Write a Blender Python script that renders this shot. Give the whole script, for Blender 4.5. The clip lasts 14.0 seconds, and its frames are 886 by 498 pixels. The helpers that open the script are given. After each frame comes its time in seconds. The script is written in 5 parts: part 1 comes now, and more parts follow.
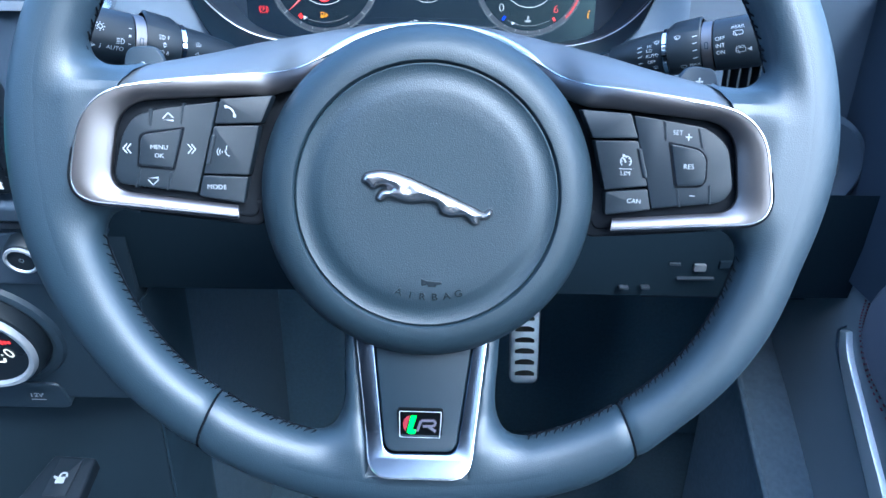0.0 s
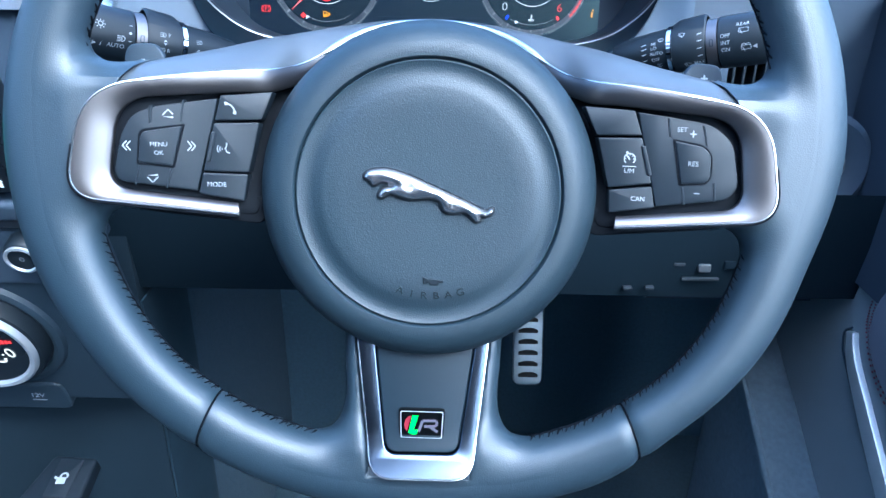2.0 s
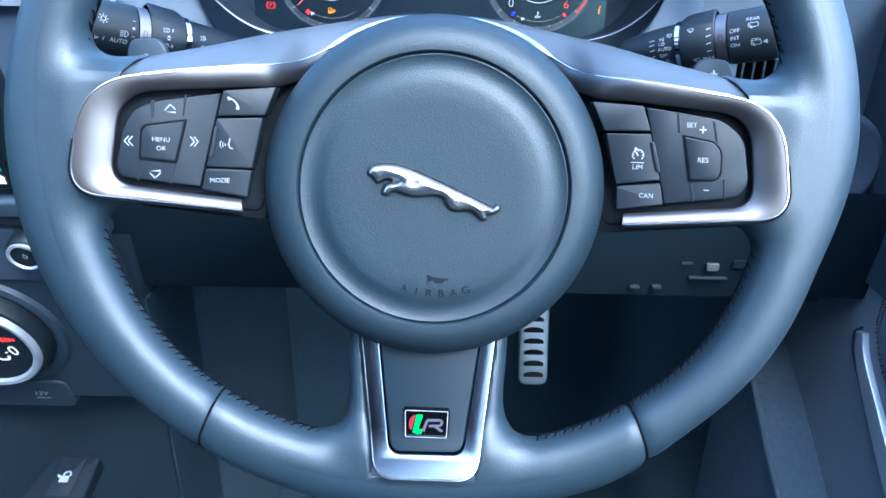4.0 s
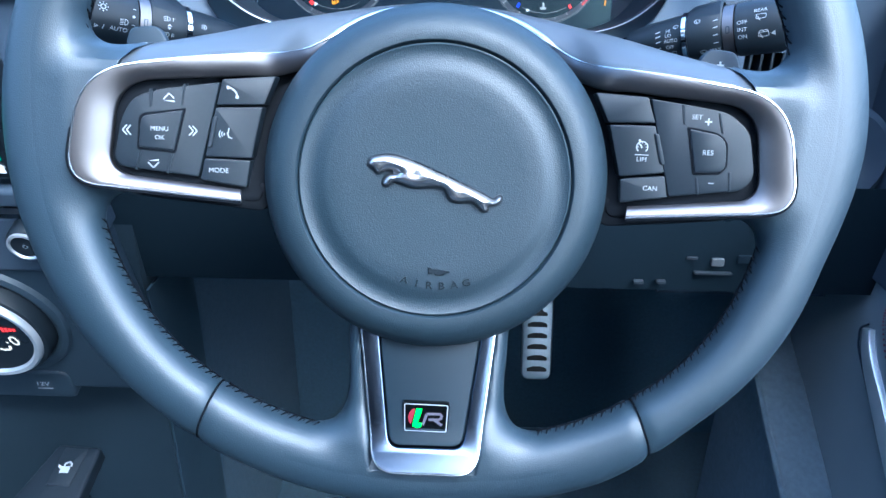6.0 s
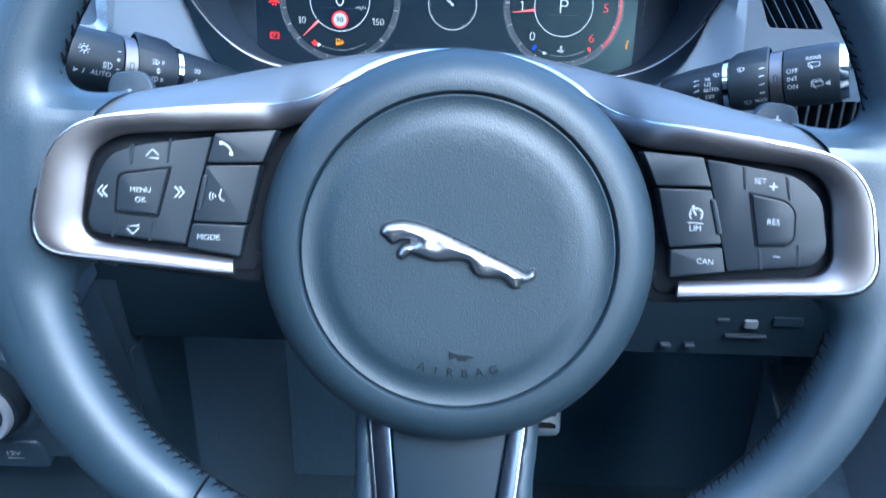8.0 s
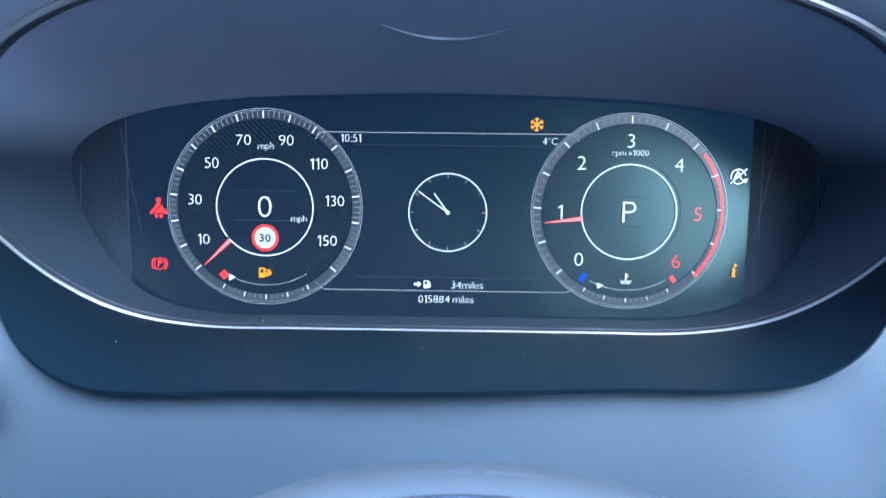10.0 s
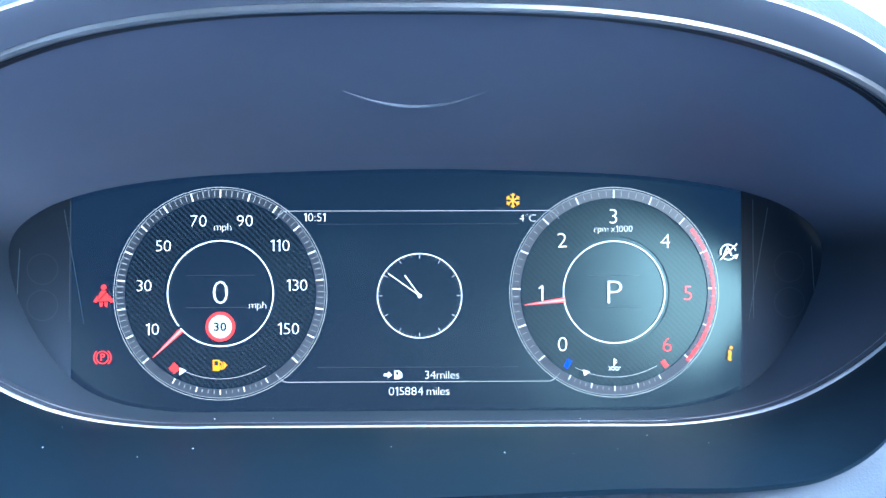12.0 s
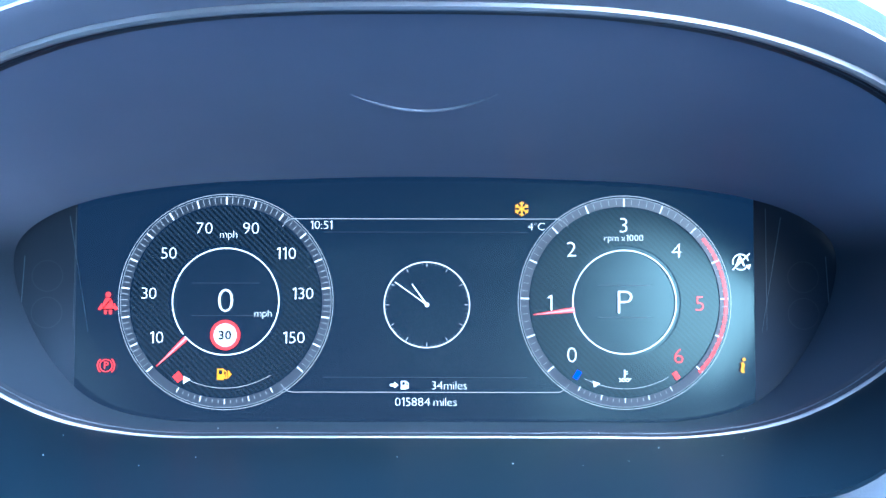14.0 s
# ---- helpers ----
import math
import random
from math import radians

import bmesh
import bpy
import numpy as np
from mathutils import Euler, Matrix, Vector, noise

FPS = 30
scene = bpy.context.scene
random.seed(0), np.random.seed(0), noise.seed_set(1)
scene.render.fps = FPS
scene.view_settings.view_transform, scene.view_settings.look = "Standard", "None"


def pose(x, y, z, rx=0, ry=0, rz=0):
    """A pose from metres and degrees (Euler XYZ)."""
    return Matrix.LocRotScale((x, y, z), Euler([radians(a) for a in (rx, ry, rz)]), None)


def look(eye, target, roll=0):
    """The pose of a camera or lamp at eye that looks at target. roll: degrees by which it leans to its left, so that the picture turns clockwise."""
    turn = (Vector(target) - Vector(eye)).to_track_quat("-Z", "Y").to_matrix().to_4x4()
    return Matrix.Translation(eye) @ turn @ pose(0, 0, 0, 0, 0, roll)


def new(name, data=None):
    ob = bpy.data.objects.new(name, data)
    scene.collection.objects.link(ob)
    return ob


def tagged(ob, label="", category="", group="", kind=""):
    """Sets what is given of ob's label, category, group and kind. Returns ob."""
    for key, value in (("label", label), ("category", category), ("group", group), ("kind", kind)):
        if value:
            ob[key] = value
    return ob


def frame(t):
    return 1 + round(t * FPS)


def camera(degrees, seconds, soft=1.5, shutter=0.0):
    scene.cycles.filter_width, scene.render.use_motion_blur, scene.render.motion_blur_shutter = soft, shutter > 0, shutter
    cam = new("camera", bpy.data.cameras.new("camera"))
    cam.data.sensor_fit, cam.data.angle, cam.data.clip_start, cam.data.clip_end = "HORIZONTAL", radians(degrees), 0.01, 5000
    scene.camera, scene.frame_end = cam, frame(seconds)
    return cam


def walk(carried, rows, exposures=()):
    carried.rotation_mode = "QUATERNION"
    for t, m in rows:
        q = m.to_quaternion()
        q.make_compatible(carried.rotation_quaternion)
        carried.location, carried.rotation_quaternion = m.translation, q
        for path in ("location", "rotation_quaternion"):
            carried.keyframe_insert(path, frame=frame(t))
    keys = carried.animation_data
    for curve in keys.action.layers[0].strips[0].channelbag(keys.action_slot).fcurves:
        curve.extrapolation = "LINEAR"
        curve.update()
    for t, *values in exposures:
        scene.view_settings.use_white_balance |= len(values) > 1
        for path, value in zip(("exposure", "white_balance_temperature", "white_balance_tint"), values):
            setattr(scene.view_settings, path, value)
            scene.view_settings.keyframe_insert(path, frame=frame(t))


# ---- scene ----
# the camera and its way
cam = camera(62.5, 14.0, shutter=0.4)
PATH = [
    (0, (0.012, -0.009, 0.857), (0.025, 1.79, -0.017), 1.1),
    (0.5, (0.012, -0.008, 0.856), (0.022, 1.791, -0.018), 1.1),
    (1, (0.011, -0.007, 0.854), (0.019, 1.793, -0.017), 1.1),
    (1.5, (0.011, -0.007, 0.854), (0.017, 1.794, -0.017), 1.1),
    (2, (0.013, -0.007, 0.854), (0.015, 1.795, -0.014), 1.0),
    (2.5, (0.013, -0.006, 0.854), (0.014, 1.798, -0.011), 1.0),
    (3, (0.013, -0.005, 0.853), (0.011, 1.799, -0.011), 1.0),
    (5.5, (0.014, -0.002, 0.85), (-0.014, 1.793, -0.031), 0.9),
    (6, (0.015, -0.001, 0.849), (-0.012, 1.793, -0.034), 1.1),
    (6.5, (0.014, 0.001, 0.847), (-0.005, 1.795, -0.037), 1.4),
    (7, (0.014, 0.007, 0.845), (0.003, 1.807, -0.025), 1.7),
    (7.5, (0.006, 0.019, 0.84), (-0.002, 1.832, -0.004), 1.8),
    (8, (0.004, 0.042, 0.846), (-0.014, 1.876, 0.048), 1.6),
    (8.2, (0.004, 0.056, 0.85), (-0.019, 1.898, 0.072), 1.4),
    (8.5, (0.005, 0.089, 0.853), (-0.03, 1.945, 0.108), 1.1),
    (8.6, (0.005, 0.104, 0.854), (-0.032, 1.966, 0.126), 1.0),
    (9, (0.004, 0.162, 0.862), (-0.043, 2.047, 0.194), 0.6),
    (9.2, (0.004, 0.193, 0.863), (-0.043, 2.089, 0.228), 0.6),
    (11.3, (0.003, 0.295, 0.86), (0.02, 2.268, 0.534), 0.2),
    (11.5, (0.004, 0.293, 0.859), (0.025, 2.269, 0.554), 0.1),
    (12, (0.007, 0.293, 0.854), (0.028, 2.277, 0.602), -0.1),
    (12.5, (0.007, 0.297, 0.853), (0.029, 2.282, 0.606), -0.1),
    (13, (0.008, 0.296, 0.847), (0.015, 2.286, 0.65), -0.1),
    (13.5, (0.007, 0.296, 0.849), (0.009, 2.286, 0.647), 0.1),
    (14, (0.007, 0.296, 0.85), (0.007, 2.286, 0.646), 0.1),
]
walk(cam, [(t, look(eye, target, roll)) for t, eye, target, roll in PATH],
     exposures=[(0.0, 3.35, 4540, 0), (7.5, 3.35, 4540, 0), (9.0, 3.18, 4420, 0), (11.3, 4.22, 4680, 0), (12.5, 4.17, 4400, 0), (14.0, 4.12, 4220, 0)])

from mathutils.geometry import tessellate_polygon

# world, sun and daylight
world = bpy.data.worlds.new("sky")
scene.world = world
world.use_nodes = True
wn, wl = world.node_tree.nodes, world.node_tree.links
sky = wn.new("ShaderNodeTexSky")
sky.sky_type = "NISHITA"
sky.sun_disc = False
sky.sun_elevation, sky.sun_rotation = radians(50), radians(149)
sky.air_density, sky.dust_density = 1.0, 6.0
wl.new(sky.outputs[0], wn["Background"].inputs[0])
wn["Background"].inputs[1].default_value = 0.15
sun = new("sun", bpy.data.lights.new("sun", "SUN"))
sun.data.energy, sun.data.angle, sun.data.color = 0.16, radians(35), (1.0, 0.95, 0.9)
sun.matrix_world = look((0.6, -1.0, 2.0), (0, 0, 0.6))


# materials
def mat(name, colour, rough=0.5, metal=0.0, vary=0.12, scale=60.0, bump=0.0, bump_scale=900.0, coat=0.0,
        grain="noise", rough_vary=0.08, spec=0.5, crease=0.0):
    m = bpy.data.materials.new(name)
    m.use_nodes = True
    n, l = m.node_tree.nodes, m.node_tree.links
    b = n["Principled BSDF"]
    b.inputs["Metallic"].default_value = metal
    b.inputs["Coat Weight"].default_value = coat
    b.inputs["Specular IOR Level"].default_value = spec
    co = n.new("ShaderNodeTexCoord")
    big, ramp = n.new("ShaderNodeTexNoise"), n.new("ShaderNodeMix")
    big.inputs["Scale"].default_value, big.inputs["Detail"].default_value = scale, 6
    l.new(co.outputs["Object"], big.inputs["Vector"])
    ramp.data_type = "RGBA"
    ramp.inputs["A"].default_value = (*[c * (1 - vary) for c in colour], 1)
    ramp.inputs["B"].default_value = (*[min(1, c * (1 + vary)) for c in colour], 1)
    l.new(big.outputs["Fac"], ramp.inputs["Factor"])
    l.new(ramp.outputs["Result"], b.inputs["Base Color"])
    mr = n.new("ShaderNodeMapRange")
    mr.inputs["To Min"].default_value, mr.inputs["To Max"].default_value = max(0.02, rough - rough_vary), rough + rough_vary
    wear = n.new("ShaderNodeTexNoise")
    wear.inputs["Scale"].default_value, wear.inputs["Detail"].default_value = scale * 0.35, 8
    l.new(co.outputs["Object"], wear.inputs["Vector"])
    l.new(wear.outputs["Fac"], mr.inputs["Value"])
    l.new(mr.outputs["Result"], b.inputs["Roughness"])
    if bump:
        bp = n.new("ShaderNodeBump")
        bp.inputs["Strength"].default_value, bp.inputs["Distance"].default_value = bump, 0.0004
        if grain == "leather":
            g = n.new("ShaderNodeTexVoronoi")
            g.feature = "SMOOTH_F1"
            g.inputs["Smoothness"].default_value = 0.35
            g.inputs["Randomness"].default_value = 0.95
        else:
            g = n.new("ShaderNodeTexNoise")
            g.inputs["Detail"].default_value = 4
        g.inputs["Scale"].default_value = bump_scale
        warp = n.new("ShaderNodeTexNoise")
        warp.inputs["Scale"].default_value = bump_scale * 0.4
        add = n.new("ShaderNodeVectorMath")
        add.operation = "MULTIPLY_ADD"
        add.inputs[1].default_value = (0.5 / bump_scale,) * 3
        l.new(co.outputs["Object"], warp.inputs["Vector"])
        l.new(warp.outputs["Color"], add.inputs[0])
        l.new(co.outputs["Object"], add.inputs[2])
        l.new(add.outputs[0], g.inputs["Vector"])
        l.new(g.outputs[0], bp.inputs["Height"])
        l.new(bp.outputs["Normal"], b.inputs["Normal"])
        if crease:
            soft = n.new("ShaderNodeTexNoise")
            soft.inputs["Scale"].default_value, soft.inputs["Detail"].default_value = 240, 5
            l.new(co.outputs["Object"], soft.inputs["Vector"])
            fold = n.new("ShaderNodeBump")
            fold.inputs["Strength"].default_value, fold.inputs["Distance"].default_value = crease, 0.002
            l.new(soft.outputs["Fac"], fold.inputs["Height"])
            l.new(fold.outputs["Normal"], bp.inputs["Normal"])
    return m


def glow(name, colour, strength):
    m = bpy.data.materials.new(name)
    m.use_nodes = True
    b = m.node_tree.nodes["Principled BSDF"]
    b.inputs["Base Color"].default_value = (*[c * 0.05 for c in colour], 1)
    b.inputs["Roughness"].default_value = 0.3
    b.inputs["Emission Color"].default_value = (*colour, 1)
    b.inputs["Emission Strength"].default_value = strength
    return m


# Dark leathers and plastics carry a blue tint standing in for haze.
LEATHER = mat("black rim leather", (0.0122, 0.0216, 0.0310), 0.47, vary=0.15, scale=25, bump=0.17, bump_scale=1900, grain="leather", spec=0.60, crease=0.03)
HUB_SKIN = mat("grained hub plastic", (0.0096, 0.0172, 0.0240), 0.47, vary=0.12, scale=30, bump=0.25, bump_scale=1900, grain="leather", spec=0.38, crease=0.02)
SATIN = mat("satin silver trim", (0.160, 0.148, 0.147), 0.40, metal=1.0, vary=0.05, scale=40, bump=0.03, bump_scale=5000)
CHROME = mat("bright chrome", (0.8, 0.8, 0.8), 0.08, metal=1.0, vary=0.03, rough_vary=0.04)
POLISHED = mat("polished silver trim", (0.118, 0.142, 0.190), 0.24, metal=1.0, vary=0.04, rough_vary=0.03)
BUTTON = mat("matt black button", (0.0068, 0.0100, 0.0140), 0.46, vary=0.15, scale=50, bump=0.08, bump_scale=3000, spec=0.26)
PAD_BLACK = mat("dull black pad carrier", (0.003, 0.004, 0.006), 0.7, vary=0.1, spec=0.08)
GLOSS = mat("gloss black plastic", (0.006, 0.008, 0.011), 0.28, vary=0.1, spec=0.3)
PRINT = mat("white printed mark", (0.225, 0.24, 0.255), 0.5, vary=0.05)
PRINT_GREY = mat("grey printed mark", (0.3, 0.32, 0.34), 0.5, vary=0.05)
DASH = mat("dark grained dash plastic", (0.027, 0.040, 0.060), 0.6, vary=0.12, scale=12, bump=0.10, bump_scale=1500, grain="leather", spec=0.35)
DARK = mat("black lower trim plastic", (0.028, 0.050, 0.076), 0.6, vary=0.2, scale=10, bump=0.15, bump_scale=1200)
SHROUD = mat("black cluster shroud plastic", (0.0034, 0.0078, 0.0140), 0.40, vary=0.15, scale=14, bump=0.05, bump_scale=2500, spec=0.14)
# Copies of one carpet; their tones stand in for light in the footwell.
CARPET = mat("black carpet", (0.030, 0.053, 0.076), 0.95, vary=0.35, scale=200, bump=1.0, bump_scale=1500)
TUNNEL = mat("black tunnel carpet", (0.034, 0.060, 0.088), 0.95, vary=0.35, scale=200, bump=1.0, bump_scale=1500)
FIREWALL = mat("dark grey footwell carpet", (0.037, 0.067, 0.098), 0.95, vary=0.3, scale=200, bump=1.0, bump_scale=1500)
# Darker copy of the console plastic, with the knee panel's shade in it.
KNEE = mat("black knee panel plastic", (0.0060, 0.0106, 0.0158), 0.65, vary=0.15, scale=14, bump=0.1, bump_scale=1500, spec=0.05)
CONSOLE = mat("black console plastic", (0.012, 0.022, 0.034), 0.6, vary=0.15, scale=14, bump=0.1, bump_scale=1500)
SILL = mat("dark grey sill carpet", (0.070, 0.093, 0.114), 0.9, vary=0.3, scale=200, bump=0.8, bump_scale=1500)
DOOR_CARD = mat("dark grey door card", (0.180, 0.200, 0.216), 0.6, vary=0.12, scale=14, bump=0.15, bump_scale=1300)
STEEL = mat("brushed steel", (0.7, 0.7, 0.7), 0.25, metal=1.0, vary=0.06)
RUBBER = mat("black rubber", (0.012, 0.012, 0.012), 0.7)
THREAD = mat("black thread", (0.003, 0.004, 0.006), 0.8, spec=0.05)
PEDAL_STEEL = mat("dull pedal steel", (0.30, 0.34, 0.37), 0.4, metal=1.0, vary=0.08)
RING_SATIN = mat("pale satin ring", (0.40, 0.42, 0.45), 0.4, metal=0.6, vary=0.05)
RED_THREAD = mat("red thread", (0.17, 0.03, 0.052), 0.8)
LINER = mat("pale roof lining", (0.42, 0.42, 0.42), 0.9, vary=0.06, scale=30, bump=0.2, bump_scale=1800)
TARMAC = mat("car park asphalt", (0.2, 0.19, 0.175), 0.9, vary=0.2, scale=3, bump=0.3, bump_scale=60)
WHITE_GLOW = glow("lit white mark", (0.95, 0.89, 0.82), 0.14)
DIM_GLOW = glow("lit grey mark", (0.66, 0.63, 0.60), 0.09)
FAINT_GLOW = glow("faintly lit grey band", (0.3, 0.34, 0.42), 0.012)
RED_GLOW = glow("lit red mark", (1.0, 0.035, 0.03), 0.17)
AMBER_GLOW = glow("lit amber mark", (1.0, 0.36, 0.0), 0.13)
BLUE_GLOW = glow("lit blue mark", (0.02, 0.05, 0.9), 0.16)
GREEN_GLOW = glow("lit green map", (0.03, 0.4, 0.2), 0.12)


# shaping helpers
def bake(bm, name, material, parent=None, label="", smooth=True, kind=""):
    me = bpy.data.meshes.new(name)
    bm.normal_update()
    bm.to_mesh(me)
    bm.free()
    if smooth:
        for p in me.polygons:
            p.use_smooth = True
        me.set_sharp_from_angle(angle=radians(38))
    me.materials.append(material)
    ob = new(name, me)
    ob.parent = parent
    if label or kind:
        tagged(ob, label, kind=kind)
    return ob


def part(name, bm, material, parent, label=""):
    return bake(bm, name, material, parent, label)


def thing(name, label, category, m=None, group="", kind=""):
    ob = new(name)
    ob.empty_display_size = 0.02
    if m is not None:
        ob.matrix_world = m
    return tagged(ob, label, category, group, kind)


def spline(points, per=8, closed=False):
    """A smooth line (Catmull-Rom) through points of any dimension."""
    p = [np.array(q, float) for q in points]
    n, out = len(p), []
    for i in range(n if closed else n - 1):
        a, b, c, d = ((p[(i + k) % n] for k in (-1, 0, 1, 2)) if closed else
                      (p[max(0, i - 1)], p[i], p[i + 1], p[min(n - 1, i + 2)]))
        for k in range(per):
            t = k / per
            out.append(0.5 * (2 * b + (c - a) * t + (2 * a - 5 * b + 4 * c - d) * t * t + (3 * b - a - 3 * c + d) * t ** 3))
    if not closed:
        out.append(p[-1])
    return out


def rounded(points, radii, seg=6):
    """A closed 2D outline with its corners rounded."""
    n, out = len(points), []
    for i in range(n):
        p, a, b = (Vector(points[j % n]) for j in (i, i - 1, i + 1))
        r = radii[i] if isinstance(radii, (list, tuple)) else radii
        u, v = (a - p), (b - p)
        r = min(r, u.length * 0.49, v.length * 0.49)
        s, e = p + u.normalized() * r, p + v.normalized() * r
        for k in range(seg + 1):
            t = k / seg
            out.append(tuple(s * (1 - t) ** 2 + p * 2 * t * (1 - t) + e * t * t))
    return out


def slab(outline, w0, w1, bevel=0.0006, seg=2, warp=None):
    """A flat body from a closed 2D outline, from depth w0 to w1, with rounded front edges; warp(u, v) adds depth."""
    bm = bmesh.new()
    rings = []
    n = len(outline)
    c = sum((Vector(p) for p in outline), Vector((0, 0))) / n
    area = sum(outline[i][0] * outline[(i + 1) % n][1] - outline[(i + 1) % n][0] * outline[i][1] for i in range(n))
    sgn = 1 if area > 0 else -1

    def inset(d):
        res = []
        for i in range(n):
            p, a, b = (Vector(outline[j % n]) for j in (i, i - 1, i + 1))
            t = (b - a).normalized()
            res.append(p + Vector((-t.y, t.x)) * d * sgn)
        return res
    steps = [(0.0, w0), (0.0, w1 - bevel)]
    steps += [(bevel * (1 - math.cos(a)), w1 - bevel * (1 - math.sin(a))) for a in [math.pi / 2 * k / seg for k in range(1, seg + 1)]]
    for d, w in steps:
        ring = []
        for p in inset(d):
            ring.append(bm.verts.new((p.x, p.y, w + (warp(p.x, p.y) if warp else 0))))
        rings.append(ring)
    for r, q in zip(rings, rings[1:]):
        for i in range(n):
            bm.faces.new((r[i], r[(i + 1) % n], q[(i + 1) % n], q[i]))
    for ring_, d in ((rings[-1], steps[-1][0]), (rings[0], 0.0)):
        flat_ = [Vector((q.x, q.y, 0)) for q in inset(d)]
        for tri in tessellate_polygon([flat_]):
            bm.faces.new([ring_[k] for k in tri])
    bmesh.ops.recalc_face_normals(bm, faces=bm.faces)
    return bm


def loft(rings, closed=True, cap=False):
    bm = bmesh.new()
    vs = [[bm.verts.new(tuple(p)) for p in r] for r in rings]
    for r, q in zip(vs, vs[1:]):
        n = len(r)
        for i in range(n if closed else n - 1):
            bm.faces.new((r[i], r[(i + 1) % n], q[(i + 1) % n], q[i]))
    if cap:
        for r in (vs[0], vs[-1]):
            bm.faces.new(r)
    bmesh.ops.recalc_face_normals(bm, faces=bm.faces)
    return bm


def lathe(profile, seg=64, m=None, cap=False):
    """A body of revolution about local z from (radius, height) pairs."""
    bm = loft([[(r * math.cos(2 * math.pi * k / seg), r * math.sin(2 * math.pi * k / seg), h) for k in range(seg)]
               for r, h in profile], cap=cap)
    bmesh.ops.remove_doubles(bm, verts=bm.verts, dist=1e-7)
    if m is not None:
        bm.transform(m)
    return bm


def tube(points, radius, seg=10, closed=False):
    p = [Vector(q) for q in points]
    rings, n = [], len(p)
    for i in range(n):
        t = ((p[(i + 1) % n] - p[i - 1]) if closed else (p[min(n - 1, i + 1)] - p[max(0, i - 1)])).normalized()
        x = t.orthogonal() if i == 0 else (x - t * x.dot(t))
        x.normalize()
        y = t.cross(x)
        r = radius[i] if isinstance(radius, (list, tuple)) else radius
        rings.append([p[i] + (x * math.cos(a) + y * math.sin(a)) * r for a in [2 * math.pi * k / seg for k in range(seg)]])
    if closed:
        rings.append(rings[0])
    return loft(rings, cap=not closed)


def ngon(bm, pts, w=0.0):
    f = bm.faces.new([bm.verts.new((p[0], p[1], w)) for p in pts])
    return f


def circle(x, y, r, seg=48, a0=0.0, a1=360.0):
    return [(x + r * math.cos(radians(a0 + (a1 - a0) * k / seg)), y + r * math.sin(radians(a0 + (a1 - a0) * k / seg)))
            for k in range(seg if a1 - a0 == 360 else seg + 1)]


def ring_flat(bm, x, y, r0, r1, a0=0.0, a1=360.0, seg=96, w=0.0):
    ins = [bm.verts.new((px, py, w)) for px, py in circle(x, y, r0, seg, a0, a1)]
    out = [bm.verts.new((px, py, w)) for px, py in circle(x, y, r1, seg, a0, a1)]
    n = len(ins)
    for i in range(n if a1 - a0 == 360 else n - 1):
        bm.faces.new((ins[i], out[i], out[(i + 1) % n], ins[(i + 1) % n]))


def bar(bm, a, b, width, w=0.0, width2=None):
    """A flat stroke from a to b."""
    a, b = Vector(a), Vector(b)
    t = (b - a).normalized()
    s = Vector((-t.y, t.x))
    e = width if width2 is None else width2
    ngon(bm, [a - s * width / 2, b - s * e / 2, b + s * e / 2, a + s * width / 2], w)


def stroke(bm, pts, width, w=0.0):
    for a, b in zip(pts, pts[1:]):
        if (Vector(a) - Vector(b)).length > 1e-7:
            bar(bm, a, b, width, w)


def letters(text, size, x=0.0, y=0.0, w=0.0, bold=0.0, depth=0.0, turn=0.0, stretch=1.0, shear=0.0):
    """A bmesh of flat letters, centred on (x, y); size is the height of the capitals."""
    cu = bpy.data.curves.new("letters", "FONT")
    cu.body, cu.align_x, cu.align_y = text, "CENTER", "CENTER"
    cu.size, cu.resolution_u, cu.offset, cu.extrude, cu.shear = size / 0.7, 3, bold * size, depth, shear
    ob = bpy.data.objects.new("letters", cu)
    scene.collection.objects.link(ob)
    dg = bpy.context.evaluated_depsgraph_get()
    me = bpy.data.meshes.new_from_object(ob.evaluated_get(dg))
    bm = bmesh.new()
    bm.from_mesh(me)
    bpy.data.objects.remove(ob)
    bpy.data.curves.remove(cu)
    bpy.data.meshes.remove(me)
    bm.transform(pose(x, y, w, 0, 0, turn) @ Matrix.Diagonal((stretch, 1, 1, 1)))
    return bm


def merge(*bms):
    me, out = bpy.data.meshes.new("join"), bmesh.new()
    for b in bms:
        b.to_mesh(me)
        b.free()
        out.from_mesh(me)
    bpy.data.meshes.remove(me)
    return out


# ---- the cabin around: floor, firewall, roof, sides; unseen openings are set for the light ----
def box(x0, x1, y0, y1, z0, z1):
    bm = bmesh.new()
    bmesh.ops.create_cube(bm, size=1.0)
    bm.transform(Matrix.Translation(((x0 + x1) / 2, (y0 + y1) / 2, (z0 + z1) / 2)) @ Matrix.Diagonal((x1 - x0, y1 - y0, z1 - z0, 1)))
    return bm


def setting(name, bm, material, label, category):
    return tagged(bake(bm, name, material, None), label, category, kind="structure")


